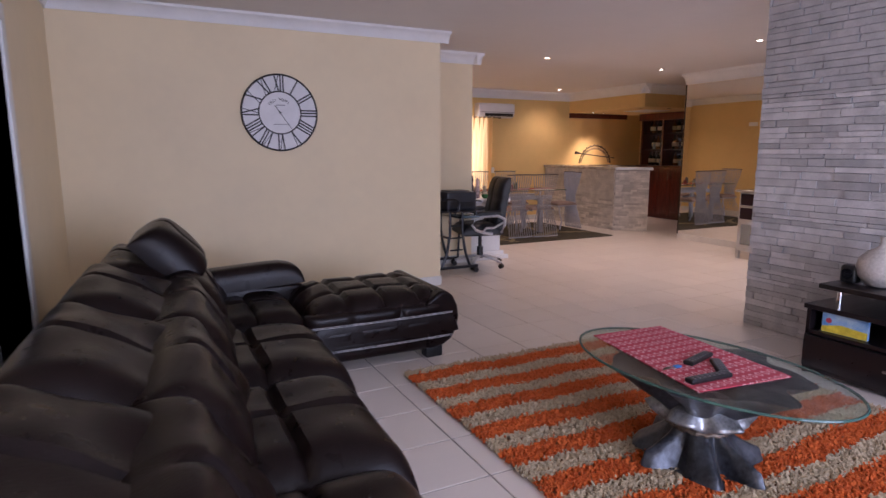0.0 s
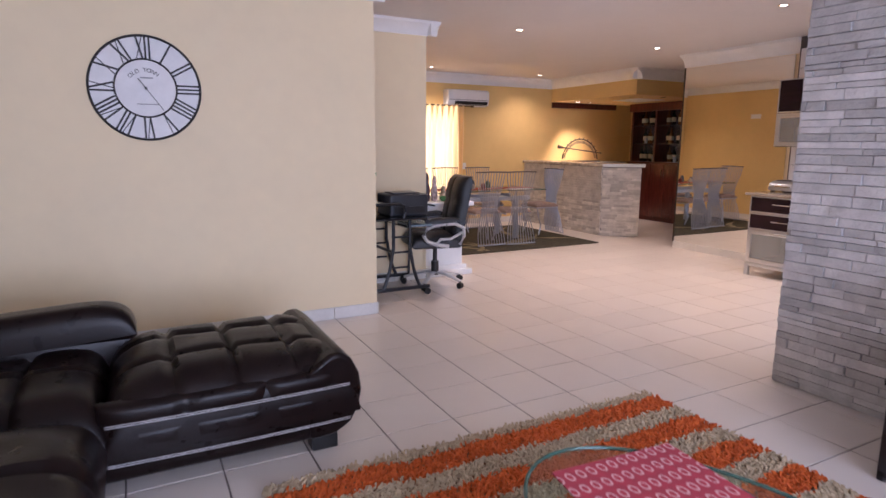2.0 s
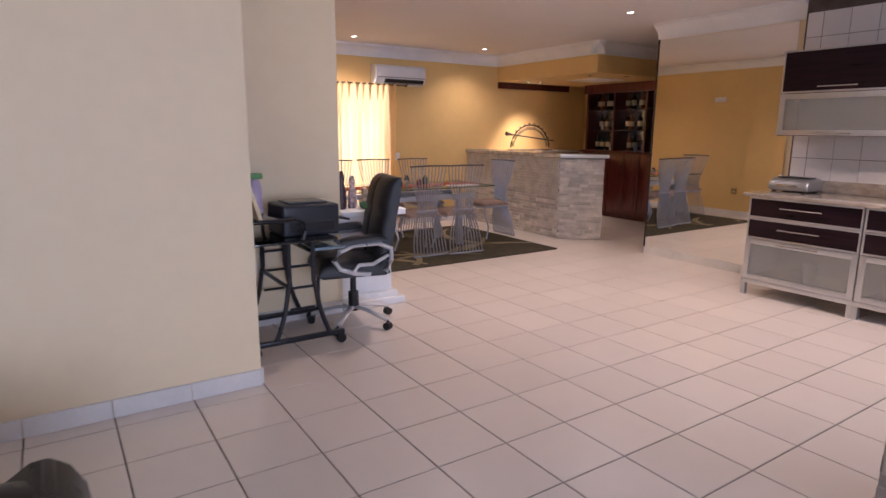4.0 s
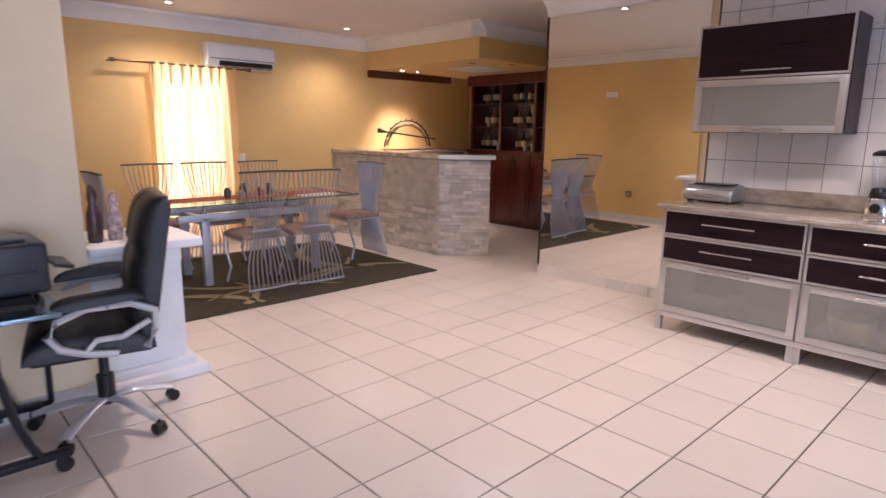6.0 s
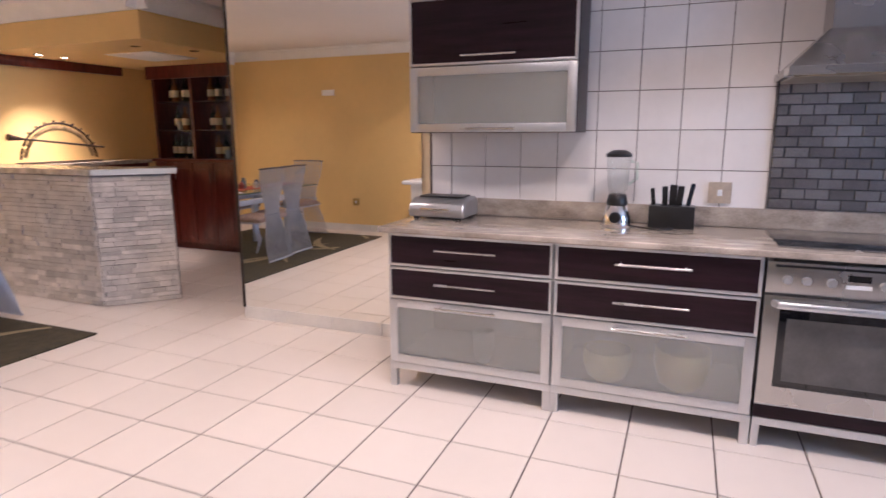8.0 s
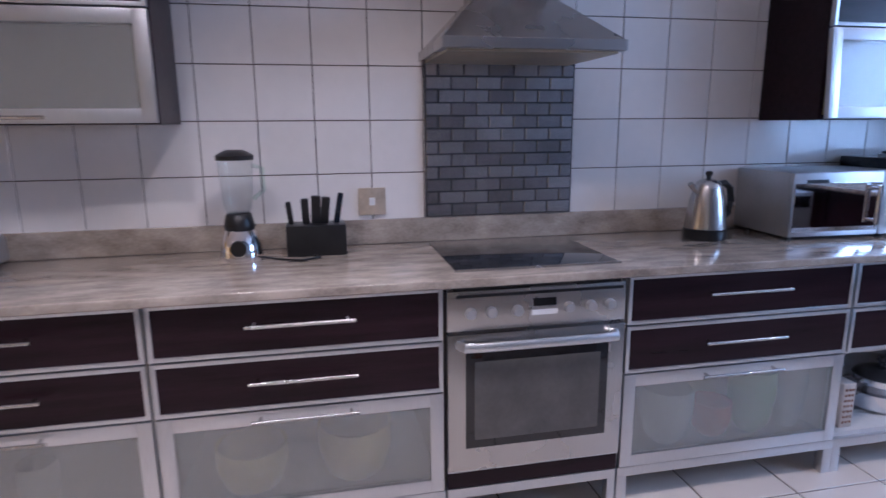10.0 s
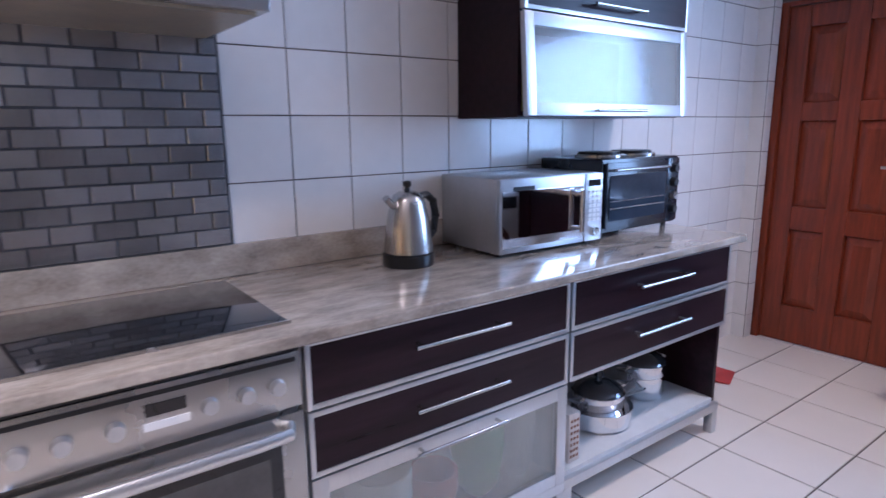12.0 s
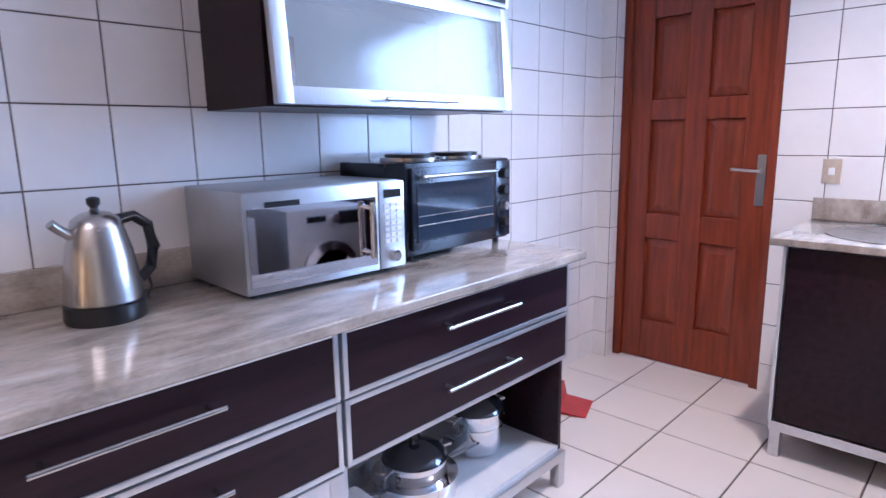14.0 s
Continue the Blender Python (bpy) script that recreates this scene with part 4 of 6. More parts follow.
def dining_table():
    t = thing("dining_table", "rectangular glass dining table on a grey metal frame", "table")
    x0, x1, y0, y1 = 4.55, 6.42, 8.05, 8.95
    g = Part().box(x0, x1, y0, y1, 0.735, 0.747, 0.003).done("glass_top", GLASS, t)
    g.visible_shadow = False
    Part().box(x0, x1, y0 - 0.001, y0 + 0.004, 0.736, 0.746).box(x1 - 0.004, x1 + 0.001, y0, y1, 0.736, 0.746).done("glass_edge", MATS["green_glass_edge"], t)
    for x in (4.95, 6.02):
        for y in (8.25, 8.75):
            Part().box(x - 0.035, x + 0.035, y - 0.03, y + 0.03, RZ, 0.62, 0.008).done("leg", RAIL, t, smooth=True)
            Part().cyl(x, y, 0.62, 0.735, 0.014, n=12).done("stand_off", CHROME, t)
        Part().box(x - 0.03, x + 0.03, 8.28, 8.72, 0.56, 0.62, 0.006).done("cross_bar", RAIL, t, smooth=True)
    for y in (8.22, 8.72):
        Part().box(4.72, 6.25, y, y + 0.06, 0.585, 0.645, 0.01).done("side_rail", RAIL, t, smooth=True)


dining_table()
ru = thing("dining_runner", "rust red cloth runner along the dining table", "cloth")
Part().box(4.5, 6.40, 8.33, 8.62, 0.7475, 0.7515).done("weave", mat("rust_cloth", (0.42, 0.085, 0.03), 0.85, var=0.2, scale=20, bump=0.2, bscale=300), ru)
pa = thing("paper_sheets", "white sheets of paper on the dining table", "paper")
Part().box(5.85, 6.25, 8.14, 8.32, 0.7477, 0.7505).done("sheet", WHITE, pa)
for i, (x, y, h, col) in enumerate(((5.25, 8.45, 0.09, (0.06, 0.05, 0.06)), (5.42, 8.5, 0.12, (0.12, 0.13, 0.12)), (5.55, 8.42, 0.08, (0.25, 0.05, 0.04)), (5.68, 8.5, 0.11, (0.05, 0.10, 0.05)), (5.35, 8.38, 0.07, (0.4, 0.36, 0.3)))):
    cpx = thing("condiment_jar", "small condiment jar on the table runner", "jar", "jars on the table", pose(x, y, 0.7518))
    Part().lathe(0, 0, [(0.028, 0), (0.033, 0.008), (0.033, h * 0.7), (0.022, h * 0.85), (0.022, h)], 18).done("body", mat("jar_glaze" + "abcde"[i], col, 0.3, var=0.3, scale=30), cpx, smooth=True)


def dining_chair(label_m):
    """Faces +y; its back stands at -y."""
    c = thing("dining_chair", "grey metal dining chair with flared rod back", "chair", "chairs round the dining table", label_m)
    n = 11
    slats = Part()
    for i in range(n):
        u = (i / (n - 1) - 0.5) * 2
        pts = []
        for q in range(15):
            v = q / 14
            z = 1.0 * v
            w = 0.215 - 0.10 * math.exp(-((z - 0.52) / 0.24) ** 2) * 1.0 + 0.03 * max(0, z - 0.7)
            y = -0.20 - 0.07 * (1 - v) ** 2 * 1.2 + 0.02 * math.sin(v * math.pi) - 0.07 * max(0, v - 0.5)
            pts.append((u * w, y, z + 0.004))
        slats.tube(pts, 0.006, 6, flat=(0.0115, 0.005))
    slats.done("back_rods", RAIL, c, smooth=True)
    Part().tube([(-0.225, -0.285, 0.01), (0, -0.295, 0.01), (0.225, -0.285, 0.01)], 0.01, 8).tube([(-0.14, -0.2, 0.5), (0.14, -0.2, 0.5)], 0.008, 8).done("back_rail", RAIL, c, smooth=True)
    Part().tube([(-0.235, -0.236, 1.0), (0, -0.245, 1.005), (0.235, -0.236, 1.0)], 0.011, 8, flat=(0.016, 0.009)).done("top_rail", mat("dark_bronze_lacquer", (0.10, 0.085, 0.08), 0.4, metal=0.3), c, smooth=True)
    mound(Part(), 0.42, 0.42, 0.06, (), (), 0, power=5, nx=20, ny=20, m=pose(0, 0.02, 0.43)).done("seat", SEATF, c, smooth=True)
    Part().tube([(-0.2, -0.18, 0.42), (-0.2, 0.22, 0.42), (0.2, 0.22, 0.42), (0.2, -0.18, 0.42)], 0.011, 8).done("seat_rail", RAIL, c, smooth=True)
    for sg in (-1, 1):
        Part().tube([(sg * 0.19, 0.2, 0.42), (sg * 0.20, 0.19, 0.3), (sg * 0.19, 0.13, 0.15), (sg * 0.21, 0.18, 0.004)], 0.011, 8).done("leg", RAIL, c, smooth=True)
    return c


ch = dining_chair(pose(5.33, 8.08, RZ))
for x, y, rz in ((5.80, 8.02, -4), (4.86, 9.12, 178), (5.42, 9.14, 180), (6.02, 9.12, 183), (6.68, 8.52, 90), (4.40, 8.45, -88)):
    copy_thing(ch, pose(x, y, RZ, 0, 0, rz))


def curtain():
    c = thing("curtain", "sheer gold curtain hanging in folds from a rod", "curtain")
    cm = bpy.data.materials.new("gold_sheer")
    cm.use_nodes = True
    nt = cm.node_tree
    b = nt.nodes["Principled BSDF"]
    b.inputs["Base Color"].default_value = (0.82, 0.60, 0.30, 1)
    b.inputs["Roughness"].default_value = 0.8
    tl = nt.nodes.new("ShaderNodeBsdfTranslucent")
    tl.inputs[0].default_value = (0.95, 0.74, 0.42, 1)
    wv = nt.nodes.new("ShaderNodeTexNoise")
    wv.inputs["Scale"].default_value = 120
    mr2 = nt.nodes.new("ShaderNodeMapRange")
    mr2.inputs["To Min"].default_value, mr2.inputs["To Max"].default_value = 0.5, 0.75
    mx = nt.nodes.new("ShaderNodeMixShader")
    nt.links.new(wv.outputs[0], mr2.inputs[0])
    nt.links.new(mr2.outputs[0], mx.inputs[0])
    nt.links.new(b.outputs[0], mx.inputs[1])
    nt.links.new(tl.outputs[0], mx.inputs[2])
    nt.links.new(mx.outputs[0], nt.nodes["Material Output"].inputs[0])
    p = Part()
    nx, nz = 110, 10
    rows = []
    for j in range(nz + 1):
        v = j / nz
        row = []
        for i in range(nx + 1):
            u = i / nx
            x = 5.13 + 0.94 * u + 0.01 * math.sin(v * 5 + u * 20)
            y = 9.93 + 0.035 * math.sin(u * 9 * math.tau + 0.6 * math.sin(v * 3)) * (0.6 + 0.4 * v)
            row.append(p.bm.verts.new((x, y, 2.045 - 1.99 * v)))
        rows.append(row)
    for a, bb in zip(rows, rows[1:]):
        for i in range(nx):
            p.bm.faces.new((a[i], a[i + 1], bb[i + 1], bb[i]))
    p.done("cloth", cm, c, smooth=True)
    Part().rod((4.80, 9.93, 2.03), (6.22, 9.93, 2.03), 0.012).cyl(0, 0, -0.02, 0.02, 0.022, m=pose(6.23, 9.93, 2.03, 0, 90, 0)).cyl(0, 0, -0.02, 0.02, 0.022, m=pose(4.79, 9.93, 2.03, 0, 90, 0)).rod((4.78, 9.93, 2.03), (4.78, 10.05, 2.03), 0.008).rod((6.1, 9.93, 2.03), (6.1, 10.05, 2.03), 0.008).done("rod", mat("bronze_rod", (0.20, 0.13, 0.06), 0.35, metal=0.8), c, smooth=True)


curtain()
ac = thing("air_conditioner", "white wall-mounted split air conditioner", "air conditioner")
Part().prism([(10.047, 2.295), (9.90, 2.295), (9.855, 2.270), (9.845, 2.135), (9.88, 2.050), (9.95, 2.025), (10.047, 2.025)], 5.73, 6.52, "x").done("body", CORN, ac, smooth=True, bevel=0.01)
Part().prism([(9.853, 2.095), (9.868, 2.060), (9.90, 2.040), (9.91, 2.045), (9.875, 2.065), (9.858, 2.105)], 5.86, 6.49, "x").done("vent", BLACKP, ac)
Part().prism([(9.842, 2.130), (9.846, 2.130), (9.850, 2.120), (9.846, 2.120)], 5.75, 6.51, "x").done("seam", mat("grey_seam", (0.3, 0.3, 0.3), 0.5), ac)

# ---- bar ----
BAR = [(7.43, 10.04), (7.43, 7.975), (7.845, 7.592), (8.0, 7.745), (7.72, 8.08), (7.72, 10.04)]
bar = thing("bar_counter", "bar counter clad in split ledge stone", "bar")
Part().prism(BAR, 0, 1.06).done("core", STONEBACK, bar)
Part().prism([(7.385, 10.045), (7.385, 7.955), (7.85, 7.525), (8.07, 7.745), (7.80, 8.05), (7.80, 10.045)], 1.065, 1.115).done("bar_top", mat("bar_granite", (0.52, 0.46, 0.38), 0.16, var=0.25, scale=14), bar, bevel=0.008)
Part().prism([(7.395, 7.938), (7.848, 7.520), (7.852, 7.524), (7.400, 7.944)], 1.068, 1.112).done("steel_edge", STEEL, bar)


def bow_ornament():
    b = thing("bow_ornament", "carved wooden bow with an arrow on a stand", "ornament", m=pose(8.50, 9.78, 0))
    wood = mat("dark_carved_wood", (0.06, 0.03, 0.015), 0.5, var=0.4, scale=20)
    pale = mat("pale_carved_wood", (0.42, 0.29, 0.14), 0.55, var=0.3, scale=20)

    def arch(rx, rz, f0, f1):
        return [(rx * math.cos(math.pi * (f0 + (f1 - f0) * k / 24)), 0, 1.10 + rz * math.sin(math.pi * (f0 + (f1 - f0) * k / 24))) for k in range(25)]
    Part().tube(arch(0.42, 0.40, 0.03, 0.97), 0.012, 8).done("bow", wood, b, smooth=True)
    Part().tube(arch(0.375, 0.35, 0.05, 0.95), 0.022, 8, flat=(0.012, 0.024)).done("inner_bow", pale, b, smooth=True)
    Part().rod((-0.42, -0.02, 1.345), (0.50, -0.02, 1.245), 0.011).rod((-0.53, -0.02, 1.36), (-0.40, -0.02, 1.343), 0.034, r2=0.014).done("arrow", wood, b, smooth=True)
    p = Part()
    for k in range(9):
        a = math.pi * (0.15 + 0.6 * k / 8)
        u, w = math.cos(a), math.sin(a)
        p.rod((0.42 * u, 0, 1.10 + 0.40 * w), (0.45 * u, 0, 1.10 + 0.43 * w), 0.010)
    p.done("pegs", wood, b)
    Part().box(-0.44, 0.44, -0.06, 0.06, 1.0882, 1.108).done("stand", wood, b)


bow_ornament()
structure(box("bar_back_shelf", mat("bar_granite", (0.5, 0.45, 0.38)), 7.72, 9.5, 9.6, 10.045, 1.05, 1.088, bevel=0.006), "stone shelf along the wall behind the bar")
structure(box("bar_back_panel", MAHOG, 7.74, 9.5, 9.66, 10.04, 0.0, 1.049), "mahogany panel under the shelf")


def back_bar():
    s = thing("bar_cabinet", "mahogany bar cabinet with mirrored shelves and closed doors", "cabinet")
    X = 9.57
    ys = [9.62, 9.05, 8.42, 7.82, 7.2, 6.6]
    Part().box(X + 0.02, 9.99, 5.4, 9.65, 0.06, 1.06).box(X + 0.06, 9.99, 5.4, 9.65, 0.0, 0.06).box(X - 0.02, 9.99, 5.4, 9.66, 1.06, 1.095, 0.004).done("body", MAHOG, s)
    for a, b in zip(ys, ys[1:]):
        mid = (a + b) / 2
        for lo, hi in ((b + 0.006, mid - 0.004), (mid + 0.004, a - 0.006)):
            d = Part().box(X, X + 0.02, lo, hi, 0.09, 1.05, 0.003).box(X - 0.008, X, lo + 0.05, hi - 0.05, 0.16, 0.98, 0.006).done("door", MAHOG, s, smooth=True)
            hy = hi - 0.03 if hi < mid + 0.01 else lo + 0.03
            Part().rod((X - 0.025, hy, 0.83), (X - 0.025, hy, 0.95), 0.006).rod((X - 0.025, hy, 0.84), (X, hy, 0.84), 0.005).rod((X - 0.025, hy, 0.94), (X, hy, 0.94), 0.005).done("handle", STEEL, d)
    Part().box(9.60, 9.99, 5.4, 9.66, 2.08, 2.165).box(9.58, 9.62, 5.4, 9.67, 2.02, 2.165, 0.006).done("pelmet", MAHOG, s)
    bm_ = Part().box(9.975, 9.985, 6.6, 9.62, 1.1, 2.08)
    bm_.done("mirror_back", mat("dim_mirror", (0.62, 0.68, 0.78), 0.22, metal=0.75, var=0.05), s)
    for y in ys:
        Part().box(9.63, 9.975, y - 0.02, y + 0.02, 1.095, 2.08, 0.003).done("upright", MAHOG, s)
    for a, b in zip(ys, ys[1:]):
        for z in (1.42, 1.75):
            Part().box(9.66, 9.97, b + 0.021, a - 0.021, z, z + 0.014).done("shelf", mat("smoked_shelf", (0.03, 0.02, 0.02), 0.15), s)
    return ys


YS = back_bar()


def bottle(m, col, h, r, name="bottle", label="dark glass spirits bottle on a bar shelf", group="bottles on the bar shelves", rough=0.1):
    b = thing(name, label, name, group, m)
    Part().lathe(0, 0, [(r * 0.9, 0), (r, 0.01), (r, h * 0.58), (r * 0.75, h * 0.68), (r * 0.34, h * 0.76), (r * 0.32, h * 0.97), (r * 0.38, h)], 16).done("body", col, b, smooth=True)
    Part().lathe(0, 0, [(r * 1.015, h * 0.2), (r * 1.02, h * 0.21), (r * 1.02, h * 0.48), (r * 1.015, h * 0.49)], 16).done("label", mat("paper_label", (0.6, 0.52, 0.36), 0.6), b, smooth=True)
    return b


rng = random.Random(9)
B1 = mat("dark_bottle_glass", (0.012, 0.018, 0.012), 0.08)
B2 = mat("amber_bottle_glass", (0.14, 0.05, 0.01), 0.1)
first = [bottle(pose(9.8, 9.3, 1.764), B1, 0.28, 0.038), bottle(pose(9.8, 8.9, 1.764), B2, 0.27, 0.04)]
tum = thing("drinking_glass", "clear drinking glass on a bar shelf", "glass", "glasses on the bar shelves", pose(9.78, 9.4, 1.434))
Part().lathe(0, 0, [(0.02, 0), (0.028, 0.003), (0.034, 0.1), (0.032, 0.1), (0.026, 0.008)], 16).done("bowl", mat("bright_glass", (0.55, 0.62, 0.70), 0.06, metal=0.3), tum, smooth=True)
for a, b in zip(YS[:4], YS[1:5]):
    for z in (1.0955, 1.434, 1.764):
        for i in range(4):
            y = b + 0.08 + (a - b - 0.16) * (i + rng.uniform(0.1, 0.9)) / 4
            src = rng.choice((first[0], first[1], tum, tum)) if z < 1.7 else rng.choice(first + [tum])
            copy_thing(src, pose(9.80 + rng.uniform(-0.07, 0.05), y, z + 0.0008))


# ---- kitchen ----
FX = 6.90
CELLAR = mat("cabinet_inside", (0.62, 0.61, 0.60), 0.5, var=0.05)


def bar_handle(parent, y, z, ln, x=FX):
    p = Part().rod((x - 0.035, y - ln / 2, z), (x - 0.035, y + ln / 2, z), 0.006, n=12)
    for s in (-1, 1):
        p.rod((x - 0.035, y + s * (ln / 2 - 0.025), z), (x, y + s * (ln / 2 - 0.025), z), 0.005)
    return p.done("handle", STEEL, parent, smooth=True)


def framed(parent, name, y0, y1, z0, z1, panel, w=0.014, x=FX):
    """A front: a panel in a thin aluminium frame."""
    f = Part().box(x, x + 0.018, y0 + w, y1 - w, z0 + w, z1 - w).done(name, panel, parent)
    Part().box(x - 0.003, x + 0.02, y0, y0 + w, z0, z1, 0.0015).box(x - 0.003, x + 0.02, y1 - w, y1, z0, z1, 0.0015).box(x - 0.003, x + 0.02, y0 + w, y1 - w, z0, z0 + w, 0.0015).box(x - 0.003, x + 0.02, y0 + w, y1 - w, z1 - w, z1, 0.0015).done("frame", ALU, f, smooth=True)
    return f


def base_unit(y0, y1, low):
    u = thing("base_cabinet", "dark kitchen base cabinet with aluminium framed drawers on legs", "cabinet", "kitchen base cabinets")
    for a in (y0 + 0.002, y1 - 0.02):
        Part().box(FX + 0.022, 7.50, a, a + 0.018, 0.14, 0.868).done("side", DARKWOOD if low == "open" and a < y0 + 0.01 else CELLAR, u)
    Part().box(FX + 0.022, 7.50, y0 + 0.02, y1 - 0.02, 0.14, 0.16).box(7.48, 7.50, y0 + 0.02, y1 - 0.02, 0.16, 0.868).box(FX + 0.03, 7.48, y0 + 0.02, y1 - 0.02, 0.49, 0.505).box(FX + 0.04, 7.48, y0 + 0.02, y1 - 0.02, 0.84, 0.866).done("carcass", CELLAR, u)
    for z0, z1 in ((0.69, 0.866), (0.51, 0.684)):
        d = framed(u, "drawer", y0 + 0.006, y1 - 0.006, z0, z1, DARKWOOD)
        bar_handle(d, (y0 + y1) / 2 + (0.0 if low != "open" else -0.0), (z0 + z1) / 2 + 0.012, 0.33)
    if low == "glass":
        d = framed(u, "flap_door", y0 + 0.006, y1 - 0.006, 0.145, 0.504, FROST, 0.045)
        bar_handle(d, (y0 + y1) / 2, 0.482, 0.33)
    p = Part().box(FX, FX + 0.035, y0, y1, 0.105, 0.142, 0.002)
    for y in (y0 + 0.02, y1 - 0.02):
        p.box(FX + 0.002, FX + 0.04, y - 0.02, y + 0.02, 0.0, 0.105, 0.002).box(7.40, 7.44, y - 0.02, y + 0.02, 0.0, 0.14, 0.002)
    p.done("leg_frame", ALU, u, smooth=True)
    return u


base_unit(4.205, 5.10, "glass")
base_unit(3.305, 4.205, "glass")
base_unit(1.735, 2.665, "glass")
base_unit(0.735, 1.735, "open")


def crockery(x, y, z, r, h, col, name, label):
    c = thing(name, label, "crockery", m=pose(x, y, z))
    Part().lathe(0, 0, [(r * 0.5, 0), (r * 0.8, h * 0.15), (r, h * 0.6), (r * 0.98, h), (r * 0.9, h), (r * 0.6, h * 0.25)], 24).done("bowl", mat(name + "_glaze", col, 0.35), c, smooth=True)


crockery(7.03, 2.40, 0.161, 0.10, 0.22, (0.8, 0.8, 0.78), "white_bowl", "white bowl behind frosted glass")
crockery(7.035, 2.2, 0.161, 0.08, 0.14, (0.6, 0.10, 0.06), "red_bowl", "red bowl behind frosted glass")
crockery(7.035, 2.02, 0.161, 0.09, 0.26, (0.16, 0.45, 0.10), "green_jug", "green jug behind frosted glass")
crockery(7.035, 1.85, 0.161, 0.07, 0.28, (0.75, 0.75, 0.75), "white_jug", "white jug behind frosted glass")
crockery(7.06, 3.6, 0.161, 0.13, 0.20, (0.75, 0.55, 0.12), "yellow_bowl", "yellow bowl behind frosted glass")
crockery(7.05, 3.95, 0.161, 0.12, 0.16, (0.75, 0.60, 0.2), "straw_bowl", "straw yellow bowl behind frosted glass")
crockery(7.035, 4.6, 0.161, 0.06, 0.18, (0.5, 0.5, 0.48), "grey_jar", "grey jar behind frosted glass")

ct = thing("countertop", "polished pale granite worktop with upstand", "worktop")
Part().box(6.862, 7.526, 0.69, 5.14, 0.87, 0.90, 0.006, 3).done("slab", GRANITE, ct, smooth=True)
Part().box(7.505, 7.526, 0.69, 5.14, 0.9005, 1.0, 0.003).done("upstand", GRANITE, ct, smooth=True)


def oven():
    o = thing("built_in_oven", "stainless steel built-in oven with glass door", "oven")
    y0, y1 = 2.672, 3.298
    Part().box(FX + 0.02, 7.45, y0, y1, 0.20, 0.866).done("body", STEEL, o)
    Part().box(FX - 0.004, FX + 0.02, y0, y1, 0.715, 0.85, 0.003).done("control_panel", STEEL, o, smooth=True)
    Part().box(FX - 0.002, FX + 0.02, y0 + 0.02, y1 - 0.02, 0.852, 0.866).box(FX - 0.006, FX - 0.003, y0 + 0.012, y1 - 0.03, 0.828, 0.838).done("vent", BLACKP, o)
    d = Part().box(FX - 0.012, FX + 0.018, y0, y1, 0.215, 0.705, 0.004).done("door", STEEL, o, smooth=True)
    Part().box(FX - 0.016, FX - 0.011, y0 + 0.06, y1 - 0.06, 0.30, 0.66, 0.002).done("window", BLACKG, d, smooth=True)
    Part().box(FX - 0.0165, FX - 0.0155, y0 + 0.09, y1 - 0.09, 0.33, 0.61).done("inner_pane", mat("oven_glass", (0.10, 0.095, 0.09), 0.12), d)
    Part().tube([(FX - 0.012, y1 - 0.035, 0.672), (FX - 0.05, y1 - 0.05, 0.674), (FX - 0.058, y1 - 0.12, 0.675), (FX - 0.058, y0 + 0.12, 0.675), (FX - 0.05, y0 + 0.05, 0.674), (FX - 0.012, y0 + 0.035, 0.672)], 0.014, 10, flat=(0.012, 0.016)).done("handle", ALU, d, smooth=True)
    for y in (3.22, 3.15, 3.06, 2.88, 2.80, 2.73):
        Part().cyl(0, 0, 0, 0.018, 0.019, 0.016, n=24, m=pose(FX - 0.004, y, 0.775, 0, -90, 0)).done("knob", ALU, o, smooth=True)
    Part().box(FX - 0.006, FX - 0.003, 2.925, 3.005, 0.785, 0.812).done("display", BLACKG, o)
    Part().box(FX - 0.0065, FX - 0.003, 2.92, 3.01, 0.755, 0.772).done("button_strip", CORN, o)
    Part().box(FX, FX + 0.02, y0, y1, 0.145, 0.205, 0.002).done("plinth_front", DARKWOOD, o)
    Part().box(FX, FX + 0.035, y0, y1, 0.105, 0.142, 0.002).box(FX + 0.002, FX + 0.04, y0, y0 + 0.03, 0, 0.105).box(FX + 0.002, FX + 0.04, y1 - 0.03, y1, 0, 0.105).box(FX - 0.002, FX + 0.02, y0, y1, 0.206, 0.214).done("leg_frame", ALU, o)


oven()
hb = thing("hob", "black ceramic glass hob set in the worktop", "hob")
Part().box(6.955, 7.44, 2.67, 3.255, 0.9008, 0.907, 0.002).done("glass", BLACKG, hb, smooth=True)
Part().box(6.95, 6.956, 2.665, 3.26, 0.9006, 0.9085).done("trim", STEEL, hb)


